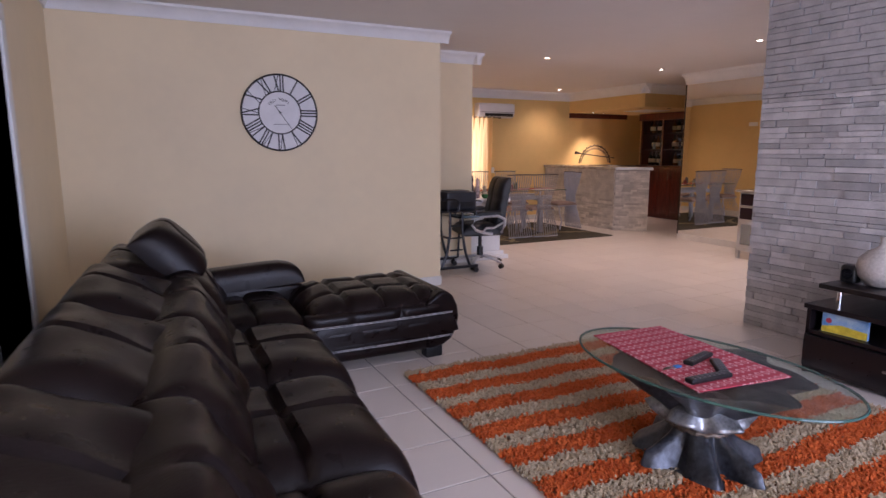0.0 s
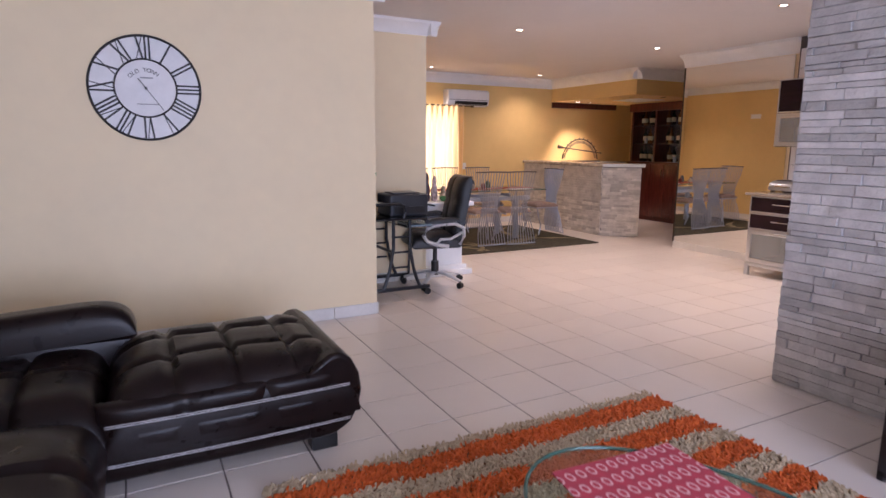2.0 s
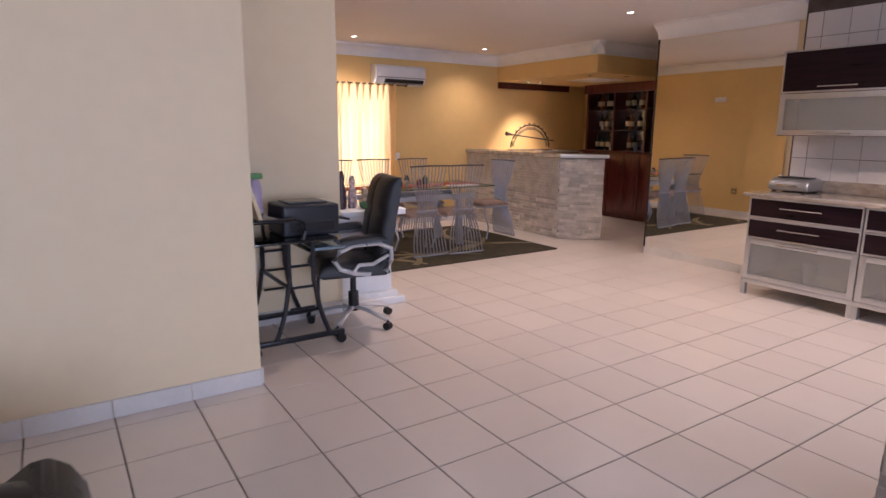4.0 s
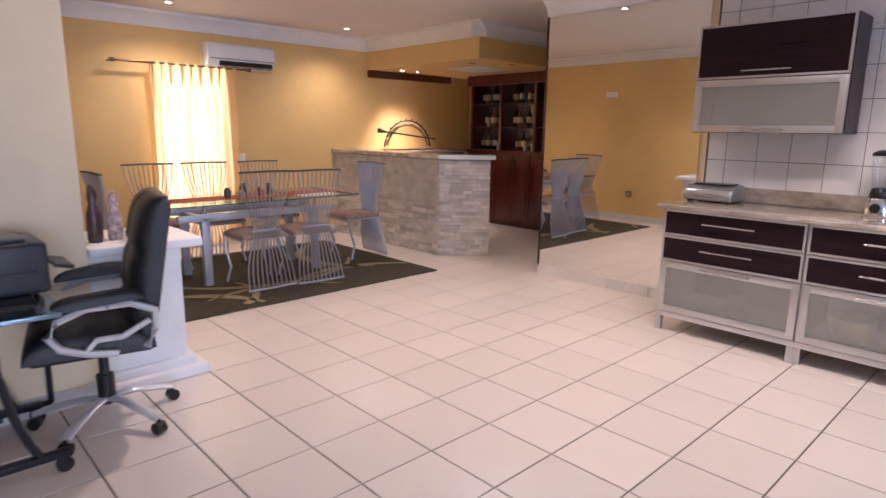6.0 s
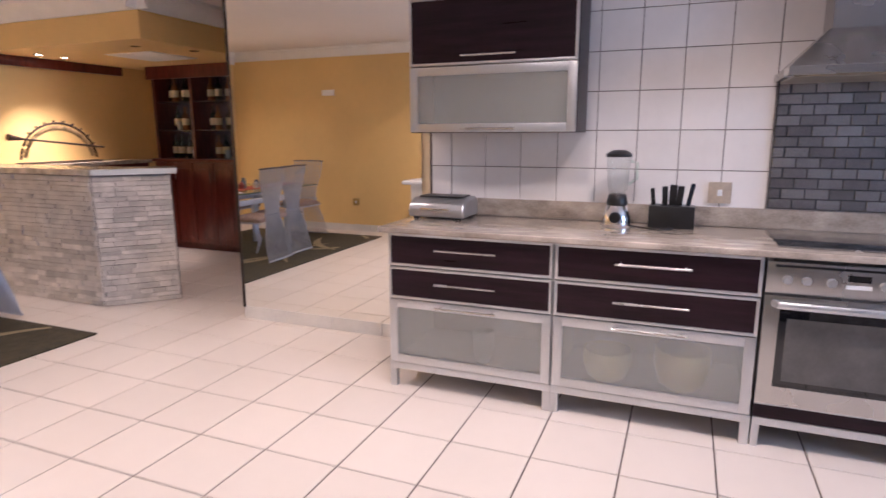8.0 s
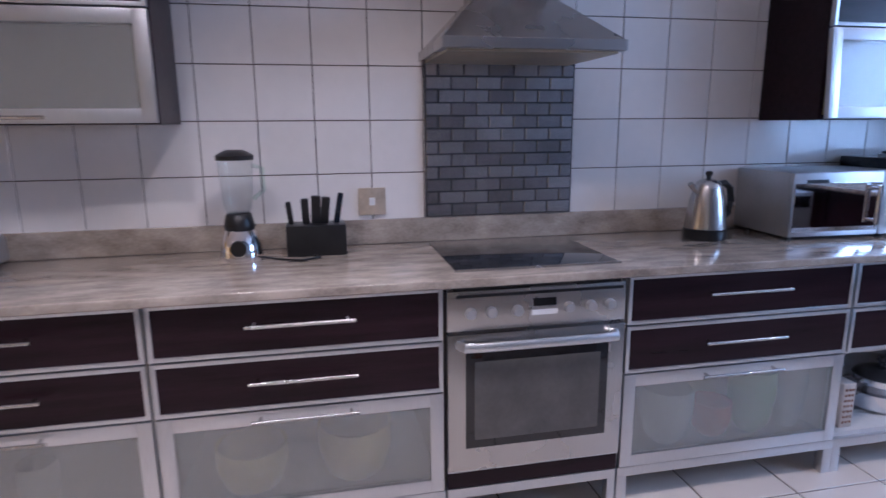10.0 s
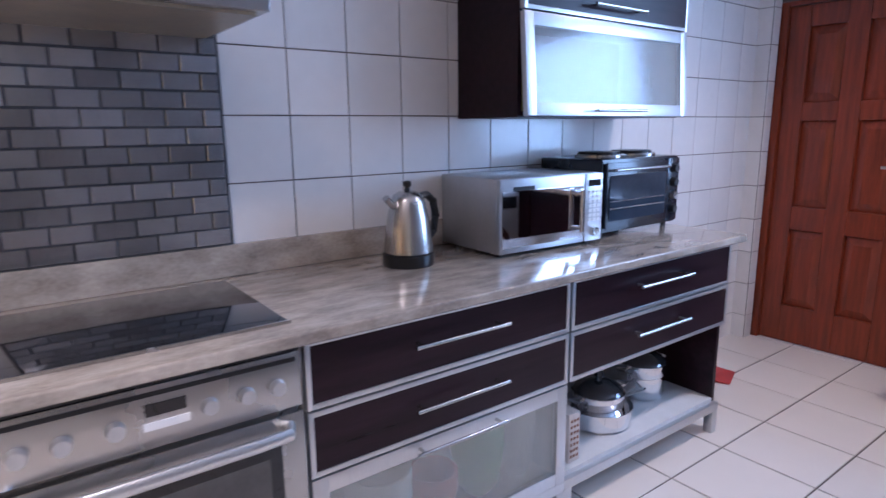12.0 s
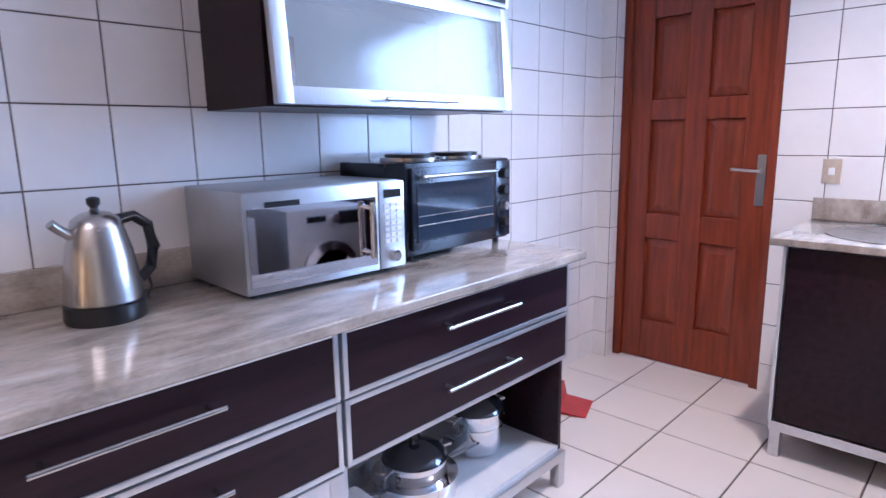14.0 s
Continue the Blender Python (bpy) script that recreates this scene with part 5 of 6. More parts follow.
def hood():
    h = thing("cooker_hood", "stainless steel pyramid cooker hood with chimney", "cooker hood")
    y0, y1 = 2.63, 3.27
    p = Part()
    lo = [(7.06, y0), (7.525, y0), (7.525, y1), (7.06, y1)]
    hi = [(7.30, 2.80), (7.525, 2.80), (7.525, 3.10), (7.30, 3.10)]
    a = [p.bm.verts.new((*q, 1.655)) for q in lo]
    b = [p.bm.verts.new((*q, 1.83)) for q in hi]
    for k in range(4):
        p.bm.faces.new((a[k], a[(k + 1) % 4], b[(k + 1) % 4], b[k]))
    p.bm.faces.new(a[::-1])
    p.bm.faces.new(b)
    p.done("canopy", STEEL, h)
    Part().box(7.055, 7.525, y0 - 0.004, y1 + 0.004, 1.62, 1.656, 0.002).done("rim", STEEL, h)
    Part().box(7.08, 7.50, y0 + 0.02, y1 - 0.02, 1.612, 1.6215).done("filter", mat("warm_filter", (0.42, 0.36, 0.26), 0.4, metal=0.7), h)
    Part().box(7.31, 7.525, 2.81, 3.09, 1.83, CEILING - 0.004).done("chimney", STEEL, h)


hood()


def wall_unit(y0, y1, x, tilt):
    u = thing("wall_cabinet", "dark wall cabinet with a frosted glass flap door", "cabinet", "kitchen wall cabinets")
    z0, zm, z1 = 1.385, 1.735, 2.09
    Part().box(x + 0.022, 7.526, y0, y0 + 0.02, z0, z1).box(x + 0.022, 7.526, y1 - 0.02, y1, z0, z1).box(x + 0.022, 7.526, y0 + 0.02, y1 - 0.02, z0, z0 + 0.02).box(x + 0.022, 7.526, y0 + 0.02, y1 - 0.02, z1 - 0.02, z1).box(x + 0.03, 7.5, y0 + 0.02, y1 - 0.02, zm - 0.01, zm + 0.006).done("carcass", DARKWOOD, u)
    Part().box(7.50, 7.524, y0 + 0.02, y1 - 0.02, z0 + 0.02, z1 - 0.02).done("back", CELLAR, u)
    d = framed(u, "upper_door", y0 + 0.004, y1 - 0.004, zm + 0.006, z1, DARKWOOD, 0.014, x)
    bar_handle(d, (y0 + y1) / 2, zm + 0.05, 0.30, x)
    f = framed(u, "flap_door", y0 + 0.004, y1 - 0.004, z0 + 0.004, zm, FROST, 0.045, x)
    bar_handle(f, (y0 + y1) / 2, z0 + 0.022, 0.30, x)
    if tilt:
        f.matrix_world = pose(x, 0, zm) @ pose(0, 0, 0, 0, tilt, 0) @ pose(-x, 0, -zm)
    return u


wall_unit(4.175, 5.10, 7.20, 0)
wall_unit(0.745, 1.71, 7.17, 4)
for y, c in ((1.62, (0.45, 0.06, 0.04)), (1.655, (0.6, 0.5, 0.1))):
    pk = thing("food_packet", "small coloured food packet in the wall cabinet", "packet", "packets in the wall cabinet", pose(7.24, y, 1.4055))
    Part().box(-0.03, 0.05, -0.014, 0.014, 0, 0.16, 0.004).done("pack", mat("packet" + str(int(c[0] * 100)), c, 0.4), pk, smooth=True)

KZ = 0.9004


def kettle():
    k = thing("kettle", "brushed steel electric kettle with black handle", "kettle", m=pose(7.30, 2.10, KZ, 0, 0, 0))
    Part().lathe(0, 0, [(0.085, 0), (0.088, 0.008), (0.086, 0.04), (0.08, 0.045)], 36).done("power_base", BLACKP, k, smooth=True)
    Part().lathe(0, 0, [(0.084, 0.046), (0.083, 0.06), (0.07, 0.16), (0.056, 0.215), (0.05, 0.232), (0.03, 0.246), (0.012, 0.25)], 36).done("body", STEEL, k, smooth=True)
    Part().lathe(0, 0, [(0.010, 0.25), (0.008, 0.258), (0.014, 0.266), (0.014, 0.278), (0.006, 0.282)], 20).done("lid_knob", BLACKP, k, smooth=True)
    Part().tube([(0.0, 0.05, 0.195), (0, 0.075, 0.215), (0, 0.093, 0.232)], 0.014, 10, flat=(0.014, 0.011)).done("spout", STEEL, k, smooth=True)
    Part().tube([(0, -0.05, 0.225), (0, -0.085, 0.23), (0, -0.118, 0.205), (0, -0.128, 0.15), (0, -0.115, 0.10), (0, -0.085, 0.075)], 0.014, 10, flat=(0.016, 0.013)).done("handle", BLACKP, k, smooth=True)
    Part().tube([(0.03, -0.085, 0.006), (0.08, -0.14, 0.006), (0.13, -0.18, 0.02), (0.19, -0.2, 0.06)], 0.004, 6).done("cable", BLACKP, k)
    k.matrix_world = pose(7.30, 2.10, KZ, 0, 0, 8)


kettle()


def microwave():
    w = thing("microwave_oven", "silver microwave oven with a mirrored door", "microwave", m=pose(7.165, 1.56, KZ + 0.012, 0, 0, -2))
    Part().box(0.0, 0.33, -0.26, 0.26, 0.0, 0.265, 0.006).done("case", SILVER, w, smooth=True)
    d = Part().box(-0.02, 0.0, -0.16, 0.26, 0.002, 0.263, 0.005).done("door", SILVER, w, smooth=True)
    Part().box(-0.0225, -0.019, -0.15, 0.25, 0.022, 0.222, 0.001).done("window", mat("dark_mirror_glass", (0.62, 0.60, 0.62), 0.03, metal=1.0, var=0.02), d)
    Part().rod((-0.05, -0.115, 0.05), (-0.05, -0.115, 0.21), 0.009, n=12).rod((-0.05, -0.115, 0.065), (-0.02, -0.115, 0.065), 0.007).rod((-0.05, -0.115, 0.195), (-0.02, -0.115, 0.195), 0.007).done("handle", CHROME, d, smooth=True)
    Part().box(-0.02, 0.0, -0.26, -0.163, 0.002, 0.263, 0.005).done("control_panel", ALU, w, smooth=True)
    Part().box(-0.0225, -0.019, -0.245, -0.18, 0.215, 0.24).done("display", BLACKG, w)
    p = Part()
    for i in range(7):
        for j in range(3):
            p.box(-0.0235, -0.019, -0.243 + j * 0.023, -0.226 + j * 0.023, 0.08 + i * 0.018, 0.09 + i * 0.018)
    p.done("buttons", CORN, w)
    Part().cyl(0, 0, 0, 0.018, 0.02, 0.017, n=24, m=pose(-0.02, -0.212, 0.04, 0, -90, 0)).done("dial", CHROME, w, smooth=True)
    p = Part()
    for x in (0.03, 0.28):
        for y in (-0.22, 0.22):
            p.cyl(x, y, -0.012, 0.0, 0.014, n=12)
    p.done("foot", BLACKP, w)
    Part().box(-0.0215, -0.0195, 0.10, 0.20, 0.222, 0.236).done("badge", BLACKP, w)


microwave()


def mini_oven():
    o = thing("mini_oven", "black countertop oven with two hotplates on top", "oven", m=pose(7.19, 0.98, KZ + 0.02, 0, 0, 1))
    Part().box(0.0, 0.33, -0.27, 0.27, 0.0, 0.30, 0.008).done("case", BLUEG, o, smooth=True)
    d = Part().box(-0.016, 0.0, -0.175, 0.255, 0.02, 0.285, 0.004).done("door", BLUEG, o, smooth=True)
    Part().box(-0.019, -0.015, -0.155, 0.235, 0.05, 0.235).done("window", mat("smoked_oven_glass", (0.03, 0.045, 0.07), 0.05), d)
    Part().rod((-0.04, -0.15, 0.258), (-0.04, 0.23, 0.258), 0.006, n=12).rod((-0.04, -0.12, 0.258), (-0.016, -0.12, 0.258), 0.005).rod((-0.04, 0.2, 0.258), (-0.016, 0.2, 0.258), 0.005).done("handle", STEEL, d, smooth=True)
    Part().rod((-0.0195, -0.15, 0.10), (-0.0195, 0.23, 0.10), 0.003).rod((-0.0195, -0.15, 0.13), (-0.0195, 0.23, 0.13), 0.0015).done("rack", STEEL, d)
    Part().box(-0.012, 0.0, -0.265, -0.18, 0.01, 0.29, 0.003).done("control_panel", BLUEG, o, smooth=True)
    for z in (0.245, 0.185, 0.125, 0.065):
        Part().cyl(0, 0, 0, 0.02, 0.02, 0.016, n=20, m=pose(-0.012, -0.222, z, 0, -90, 0)).done("knob", STEEL if z in (0.125,) else BLACKP, o, smooth=True)
    for y in (0.10, -0.13):
        Part().lathe(0.15, y, [(0.105, 0.301), (0.105, 0.312), (0.098, 0.314)], 32).done("plate_ring", STEEL, o, smooth=True)
        Part().cyl(0.15, y, 0.312, 0.324, 0.088, n=32).done("hotplate", BLACKP, o)
    p = Part()
    for x in (0.03, 0.28):
        for y in (-0.23, 0.23):
            p.cyl(x, y, -0.02, 0.0, 0.012, n=12)
    p.done("foot", BLACKP, o)


mini_oven()


def blender_jug():
    b = thing("blender", "steel and black jug blender with clear jar", "blender", m=pose(7.33, 3.97, KZ))
    Part().lathe(0, 0, [(0.075, 0), (0.078, 0.01), (0.07, 0.06), (0.055, 0.10), (0.05, 0.11)], 32).done("motor_base", CHROME, b, smooth=True)
    Part().lathe(0, 0, [(0.05, 0.11), (0.055, 0.125), (0.045, 0.165), (0.04, 0.17)], 28).done("collar", BLACKP, b, smooth=True)
    Part().cyl(0, 0, 0, 0.014, 0.028, n=24, m=pose(-0.068, 0, 0.055, 0, -100, 0)).done("dial", BLACKP, b)
    j = Part().lathe(0, 0, [(0.042, 0.17), (0.05, 0.2), (0.062, 0.36), (0.06, 0.36), (0.048, 0.2), (0.035, 0.175)], 28).done("jar", mat("hazy_glass", (0.55, 0.58, 0.60), 0.12), b, smooth=True)
    j.data.materials[0] = CLEAR
    Part().lathe(0, 0, [(0.064, 0.36), (0.066, 0.375), (0.05, 0.385), (0.03, 0.395)], 28).done("lid", BLACKP, b, smooth=True)
    Part().tube([(0, -0.06, 0.34), (0.0, -0.09, 0.33), (0.0, -0.092, 0.25), (0, -0.055, 0.22)], 0.009, 8).done("handle", GLASS, b, smooth=True)
    Part().tube([(0.0, -0.078, 0.005), (-0.05, -0.13, 0.005), (-0.09, -0.22, 0.005), (-0.05, -0.28, 0.005), (0.02, -0.24, 0.005), (0.10, -0.2, 0.006)], 0.004, 6).done("cable", BLACKP, b)


blender_jug()
kb = thing("knife_block", "black knife block full of knives", "knife block", m=pose(7.38, 3.70, KZ))
Part().box(-0.06, 0.06, -0.11, 0.11, 0, 0.115, 0.004).done("block", BLACKP, kb, smooth=True)
for i, (y, l, w) in enumerate(((0.09, 0.09, 0.010), (0.035, 0.10, 0.014), (0.0, 0.11, 0.018), (-0.03, 0.105, 0.016), (-0.075, 0.12, 0.011))):
    Part().box(-0.009, 0.009, -w, w, 0, l, 0.005, m=pose(0, y, 0.112, -6 + 4 * i, -8, 0)).done("knife", BLACKP if i != 4 else BLUEG, kb, smooth=True)


def bread_bin():
    t = thing("sandwich_press", "silver rounded sandwich press on the worktop", "press", m=pose(7.34, 4.95, KZ))
    Part().prism([(-0.13, 0.01), (-0.14, 0.05), (-0.12, 0.09), (-0.06, 0.115), (0.08, 0.12), (0.12, 0.10), (0.12, 0.01)], -0.17, 0.17, "y").done("shell", SILVER, t, smooth=True, bevel=0.012)
    Part().box(-0.06, 0.09, -0.13, 0.13, 0.118, 0.126, 0.003).done("lid_inset", BLACKP, t)
    Part().box(-0.15, -0.135, -0.09, 0.09, 0.05, 0.066, 0.005).done("handle", CHROME, t, smooth=True)
    Part().box(-0.12, -0.09, -0.14, -0.11, 0, 0.012).box(-0.12, -0.09, 0.11, 0.14, 0, 0.012).box(0.08, 0.11, -0.14, 0.14, 0, 0.012).done("foot", BLACKP, t)


bread_bin()
socket(7.517, 3.475, 1.075, -90, "white switch on a brass wall plate", "wall_switch", 0.11, 0.11, mat("champagne_plate", (0.62, 0.53, 0.42), 0.35, metal=0.4))


def pot(m, r, h, lid=True, long=False):
    p = thing("saucepan", "polished steel cooking pot with lid", "pot", "pots in the open cabinet", m)
    Part().lathe(0, 0, [(r * 0.92, 0), (r, 0.012), (r, h), (r * 1.04, h + 0.004), (r * 0.96, h)], 36).done("body", CHROME, p, smooth=True)
    if lid:
        Part().lathe(0, 0, [(r * 1.0, h + 0.004), (r * 0.9, h + 0.02), (r * 0.4, h + 0.042), (0.016, h + 0.046), (0.012, h + 0.06), (0.022, h + 0.068), (0.018, h + 0.082), (0.006, h + 0.084)], 36).done("lid", mat("smoked_lid", (0.10, 0.10, 0.11), 0.10, metal=0.8), p, smooth=True)
    else:
        Part().cyl(0, 0, h - 0.02, h - 0.012, r * 0.96, n=32).done("inside", BLACKP, p)
    for s in (-1, 1):
        Part().tube([(0, s * r, h * 0.75), (0.02, s * (r + (0.17 if long and s < 0 else 0.04)), h * 0.85), (-0.02, s * (r + (0.17 if long and s < 0 else 0.04)), h * 0.85), (0, s * r, h * 0.75)], 0.007, 8).done("handle", STEEL, p, smooth=True)


pot(pose(7.10, 1.32, 0.161), 0.135, 0.075, lid=False, long=True)
pot(pose(7.10, 1.32, 0.232), 0.105, 0.06)
pot(pose(7.15, 0.96, 0.161), 0.10, 0.10, lid=False)
pot(pose(7.15, 0.96, 0.256), 0.105, 0.06, lid=True)
pot(pose(7.33, 1.45, 0.161), 0.10, 0.09, lid=False)
gr = thing("grater", "steel box grater standing in the cabinet", "grater", m=pose(6.99, 1.64, 0.161))
p = Part().box(-0.045, 0.045, -0.03, 0.03, 0, 0.19, 0.006)
p.done("body", mat("cream_enamel", (0.66, 0.58, 0.52), 0.4), gr, smooth=True)
p = Part()
for i in range(7):
    for j in range(3):
        p.box(-0.047, -0.0455, -0.02 + j * 0.016, -0.011 + j * 0.016, 0.02 + i * 0.023, 0.03 + i * 0.023)
p.done("teeth", mat("rust_holes", (0.25, 0.10, 0.05), 0.6), gr)

# door in the south wall


def panel_door():
    d = structure(new("door_1"), "varnished reddish wooden six-panel door")
    x0, x1, yf = 6.675, 7.395, -0.672
    W = x1 - x0
    stile, midw = 0.115, 0.11
    zs = [(0.0, 0.24), (0.72, 0.86), (1.37, 1.475), (1.90, 2.02)]
    p = Part()
    for a, b in ((x0, x0 + stile), (x1 - stile, x1), ((x0 + x1 - midw) / 2, (x0 + x1 + midw) / 2)):
        p.box(a, b, yf - 0.04, yf, 0.006, 2.02)
    cols = ((x0 + stile, (x0 + x1 - midw) / 2), ((x0 + x1 + midw) / 2, x1 - stile))
    for a, b in zs:
        for c in cols:
            p.box(c[0], c[1], yf - 0.04, yf - 0.0015, max(a, 0.006), b)
    p.done("frame_rails", DOORWOOD, d, bevel=0.003)
    for (a, b) in cols:
        for z0, z1 in ((0.24, 0.72), (0.86, 1.37), (1.475, 1.90)):
            q = Part()
            o = [(a, z0), (b, z0), (b, z1), (a, z1)]
            i = [(a + 0.05, z0 + 0.05), (b - 0.05, z0 + 0.05), (b - 0.05, z1 - 0.05), (a + 0.05, z1 - 0.05)]
            vo = [q.bm.verts.new((x, yf - 0.022, z)) for x, z in o]
            vi = [q.bm.verts.new((x, yf - 0.006, z)) for x, z in i]
            for k in range(4):
                q.bm.faces.new((vo[k], vo[(k + 1) % 4], vi[(k + 1) % 4], vi[k]))
            q.bm.faces.new(vi)
            vb = [q.bm.verts.new((x, yf - 0.035, z)) for x, z in o]
            q.bm.faces.new(vb[::-1])
            for k in range(4):
                q.bm.faces.new((vo[k], vb[k], vb[(k + 1) % 4], vo[(k + 1) % 4]))
            q.done("panel", DOORWOOD, d)
    for a, b in ((6.632, 6.673), (7.397, 7.438)):
        Part().box(a, b, -0.74, -0.645, 0, 2.048, 0.004).done("jamb", DOORWOOD, d, smooth=True)
    Part().box(6.674, 7.396, -0.74, -0.645, 2.022, 2.048).done("head", DOORWOOD, d)
    Part().box(6.682, 6.722, yf, yf + 0.006, 0.94, 1.19, 0.002).done("lock_plate", STEEL, d)
    Part().cyl(0, 0, 0, 0.045, 0.011, m=pose(6.702, yf + 0.004, 1.11, -90, 0, 0)).tube([(6.702, yf + 0.045, 1.11), (6.74, yf + 0.05, 1.112), (6.83, yf + 0.048, 1.118)], 0.008, 8).done("lever", STEEL, d, smooth=True)


panel_door()
# the pilaster beside the door
structure(box("pilaster", GROUT, 7.44, 7.53, -0.638, -0.56, 0, CEILING), "narrow tiled pilaster beside the door")


def sink_unit():
    s = thing("sink_cabinet", "dark sink cabinet on aluminium legs", "cabinet")
    Part().box(4.62, 6.41, -0.60, -0.025, 0.15, 0.868).done("body", DARKWOOD, s)
    for a, b in ((5.80, 6.40), (5.20, 5.795), (4.62, 5.195)):
        Part().box(a + 0.01, b - 0.01, -0.024, -0.004, 0.16, 0.862, 0.002).done("door", DARKWOOD, s, smooth=True)
    Part().box(6.40, 6.413, -0.60, 0.0, 0.15, 0.868).done("edge_strip", ALU, s)
    p = Part().box(4.62, 6.41, -0.04, -0.006, 0.11, 0.149)
    for x in (6.385, 5.6, 4.66):
        p.box(x - 0.02, x + 0.02, -0.045, -0.005, 0, 0.11)
        box("leg", ALU, x - 0.02, x + 0.02, -0.59, -0.55, 0, 0.149, s)
    p.done("leg_frame", ALU, s)
    t = thing("sink_worktop", "pale granite worktop with upstand", "worktop")
    Part().box(4.60, 6.46, -0.635, 0.02, 0.8705, 0.90, 0.005, 3).done("slab", GRANITE, t, smooth=True)
    Part().box(4.60, 6.46, -0.637, -0.617, 0.9005, 1.0, 0.003).done("upstand", GRANITE, t, smooth=True)
    k = thing("sink_bowl", "round stainless steel sink bowl", "sink", m=pose(6.10, -0.28, 0.9005))
    Part().lathe(0, 0, [(0.23, 0.0), (0.23, 0.004), (0.218, 0.007), (0.205, 0.004), (0.19, 0.0035), (0.05, 0.002), (0.02, 0.001)], 48).done("bowl", STEEL, k, smooth=True)


sink_unit()
socket(6.40, -0.637, 1.12, 180, "white switch on a champagne wall plate", "wall_switch", 0.075, 0.11, MATS["champagne_plate"])
rb = thing("dustpan", "small red plastic dustpan on the floor", "dustpan", m=pose(7.24, 0.16, 0, 0, 0, 20))
Part().prism([(-0.10, 0.004), (0.06, 0.004), (0.06, 0.09), (0.045, 0.09), (0.03, 0.02)], -0.10, 0.10, "y").done("pan", mat("red_plastic", (0.45, 0.04, 0.04), 0.4), rb)
Part().box(0.05, 0.2, -0.015, 0.015, 0.05, 0.075, 0.008).done("handle", MATS["red_plastic"], rb, smooth=True)


def washer():
    w = thing("washing_machine", "silver front-loading washing machine", "washing machine", m=pose(4.58, 0.36, 0))
    Part().box(0.0, 0.56, -0.30, 0.30, 0.02, 0.85, 0.01).done("case", SILVER, w, smooth=True)
    Part().lathe(0, 0, [(0.21, 0), (0.21, 0.025), (0.15, 0.035), (0.14, 0.02)], 40).done("door_ring", CHROME, w, smooth=True).matrix_world = pose(5.14, 0.36, 0.42, 0, 90, 0)
    Part().cyl(0, 0, 0.005, 0.02, 0.145, n=40).done("porthole", BLACKG, w).matrix_world = pose(5.14, 0.36, 0.42, 0, 90, 0)
    Part().box(0.56, 0.566, -0.27, -0.08, 0.73, 0.82).box(0.56, 0.566, 0.02, 0.16, 0.76, 0.80).done("panel", BLACKG, w)
    Part().cyl(0, 0, 0, 0.02, 0.03, n=28).done("dial", CHROME, w).matrix_world = pose(5.14, 0.31, 0.775, 0, 90, 0)
    for x in (0.05, 0.5):
        for y in (-0.25, 0.25):
            Part().cyl(x, y, 0, 0.022, 0.02, n=12).done("foot", BLACKP, w)
    f = thing("chest_drawers", "low silver drawer appliance beside the washer", "appliance", m=pose(4.58, 1.15, 0))
    Part().box(0.0, 0.54, -0.29, 0.29, 0.0, 0.83, 0.01).done("case", SILVER, f, smooth=True)
    Part().box(0.54, 0.556, -0.28, 0.28, 0.05, 0.55, 0.004).box(0.54, 0.556, -0.28, 0.28, 0.56, 0.80, 0.004).done("drawer_front", SILVER, f, smooth=True)


washer()


# ---- tiles and stones ----
def piece_mesh(name, sx, sy, h, material, bevel=0.002, jag=0.0, seed=0):
    """A thin slab with softened top edges, centred in x and y, base at 0."""
    me = bpy.data.meshes.new(name)
    r = random.Random(seed)
    a, b = sx / 2, sy / 2
    def j():
        return r.uniform(-jag, jag)
    vs = [(-a, -b, 0), (a, -b, 0), (a, b, 0), (-a, b, 0)]
    vs += [(-a, -b, h - bevel + j()), (a, -b, h - bevel + j()), (a, b, h - bevel + j()), (-a, b, h - bevel + j())]
    c, d = a - bevel, b - bevel
    vs += [(-c, -d, h + j()), (c, -d, h + j()), (c, d, h + j()), (-c, d, h + j())]
    fs = []
    for k in range(4):
        n = (k + 1) % 4
        fs += [(k, n, n + 4, k + 4), (k + 4, n + 4, n + 8, k + 8)]
    fs.append((8, 9, 10, 11))
    me.from_pydata(vs, [], fs)
    me.materials.append(material)
    return me


def lay(parent, name, mesh, m):
    ob = new(name, mesh)
    ob.parent = parent
    ob.matrix_world = m
    return ob


class Heap:
    """Pieces too many to stand alone, joined in one mesh."""

    def __init__(self):
        self.v, self.f = [], []

    def add(self, mesh, m):
        b = len(self.v)
        self.v += [tuple(m @ q.co) for q in mesh.vertices]
        self.f += [tuple(b + i for i in q.vertices) for q in mesh.polygons]

    def done(self, name, material, parent):
        me = bpy.data.meshes.new(name)
        me.from_pydata(self.v, [], self.f)
        me.materials.append(material)
        ob = new(name, me)
        ob.parent = parent
        return tagged(ob, kind="stuff")


# floor tiles
FLOOR = bpy.data.objects["floor"]
P, JX, JY = 0.3715, 4.582, 4.19
tm = piece_mesh("floor_tile", P - 0.007, P - 0.007, 0.008, FTILE, 0.002)
heap = Heap()
count = 0
for i in range(-22, 18):
    for j in range(-20, 18):
        x, y = JX + (i + 0.5) * P, JY + (j + 0.5) * P
        if not (-3.3 < x < 10.1 and -2.7 < y < 10.2):
            continue
        m = pose(x, y, -0.008)
        if 2.5 < x < 7.6 and 1.5 < y < 7.3 and count < 290 or (5.8 < x < 7.6 and -0.7 < y < 0.8):
            count += 1
            lay(FLOOR, "floor_tile", tm, m)
        else:
            heap.add(tm, m)
heap.done("floor_tiles_beyond", FTILE, FLOOR)

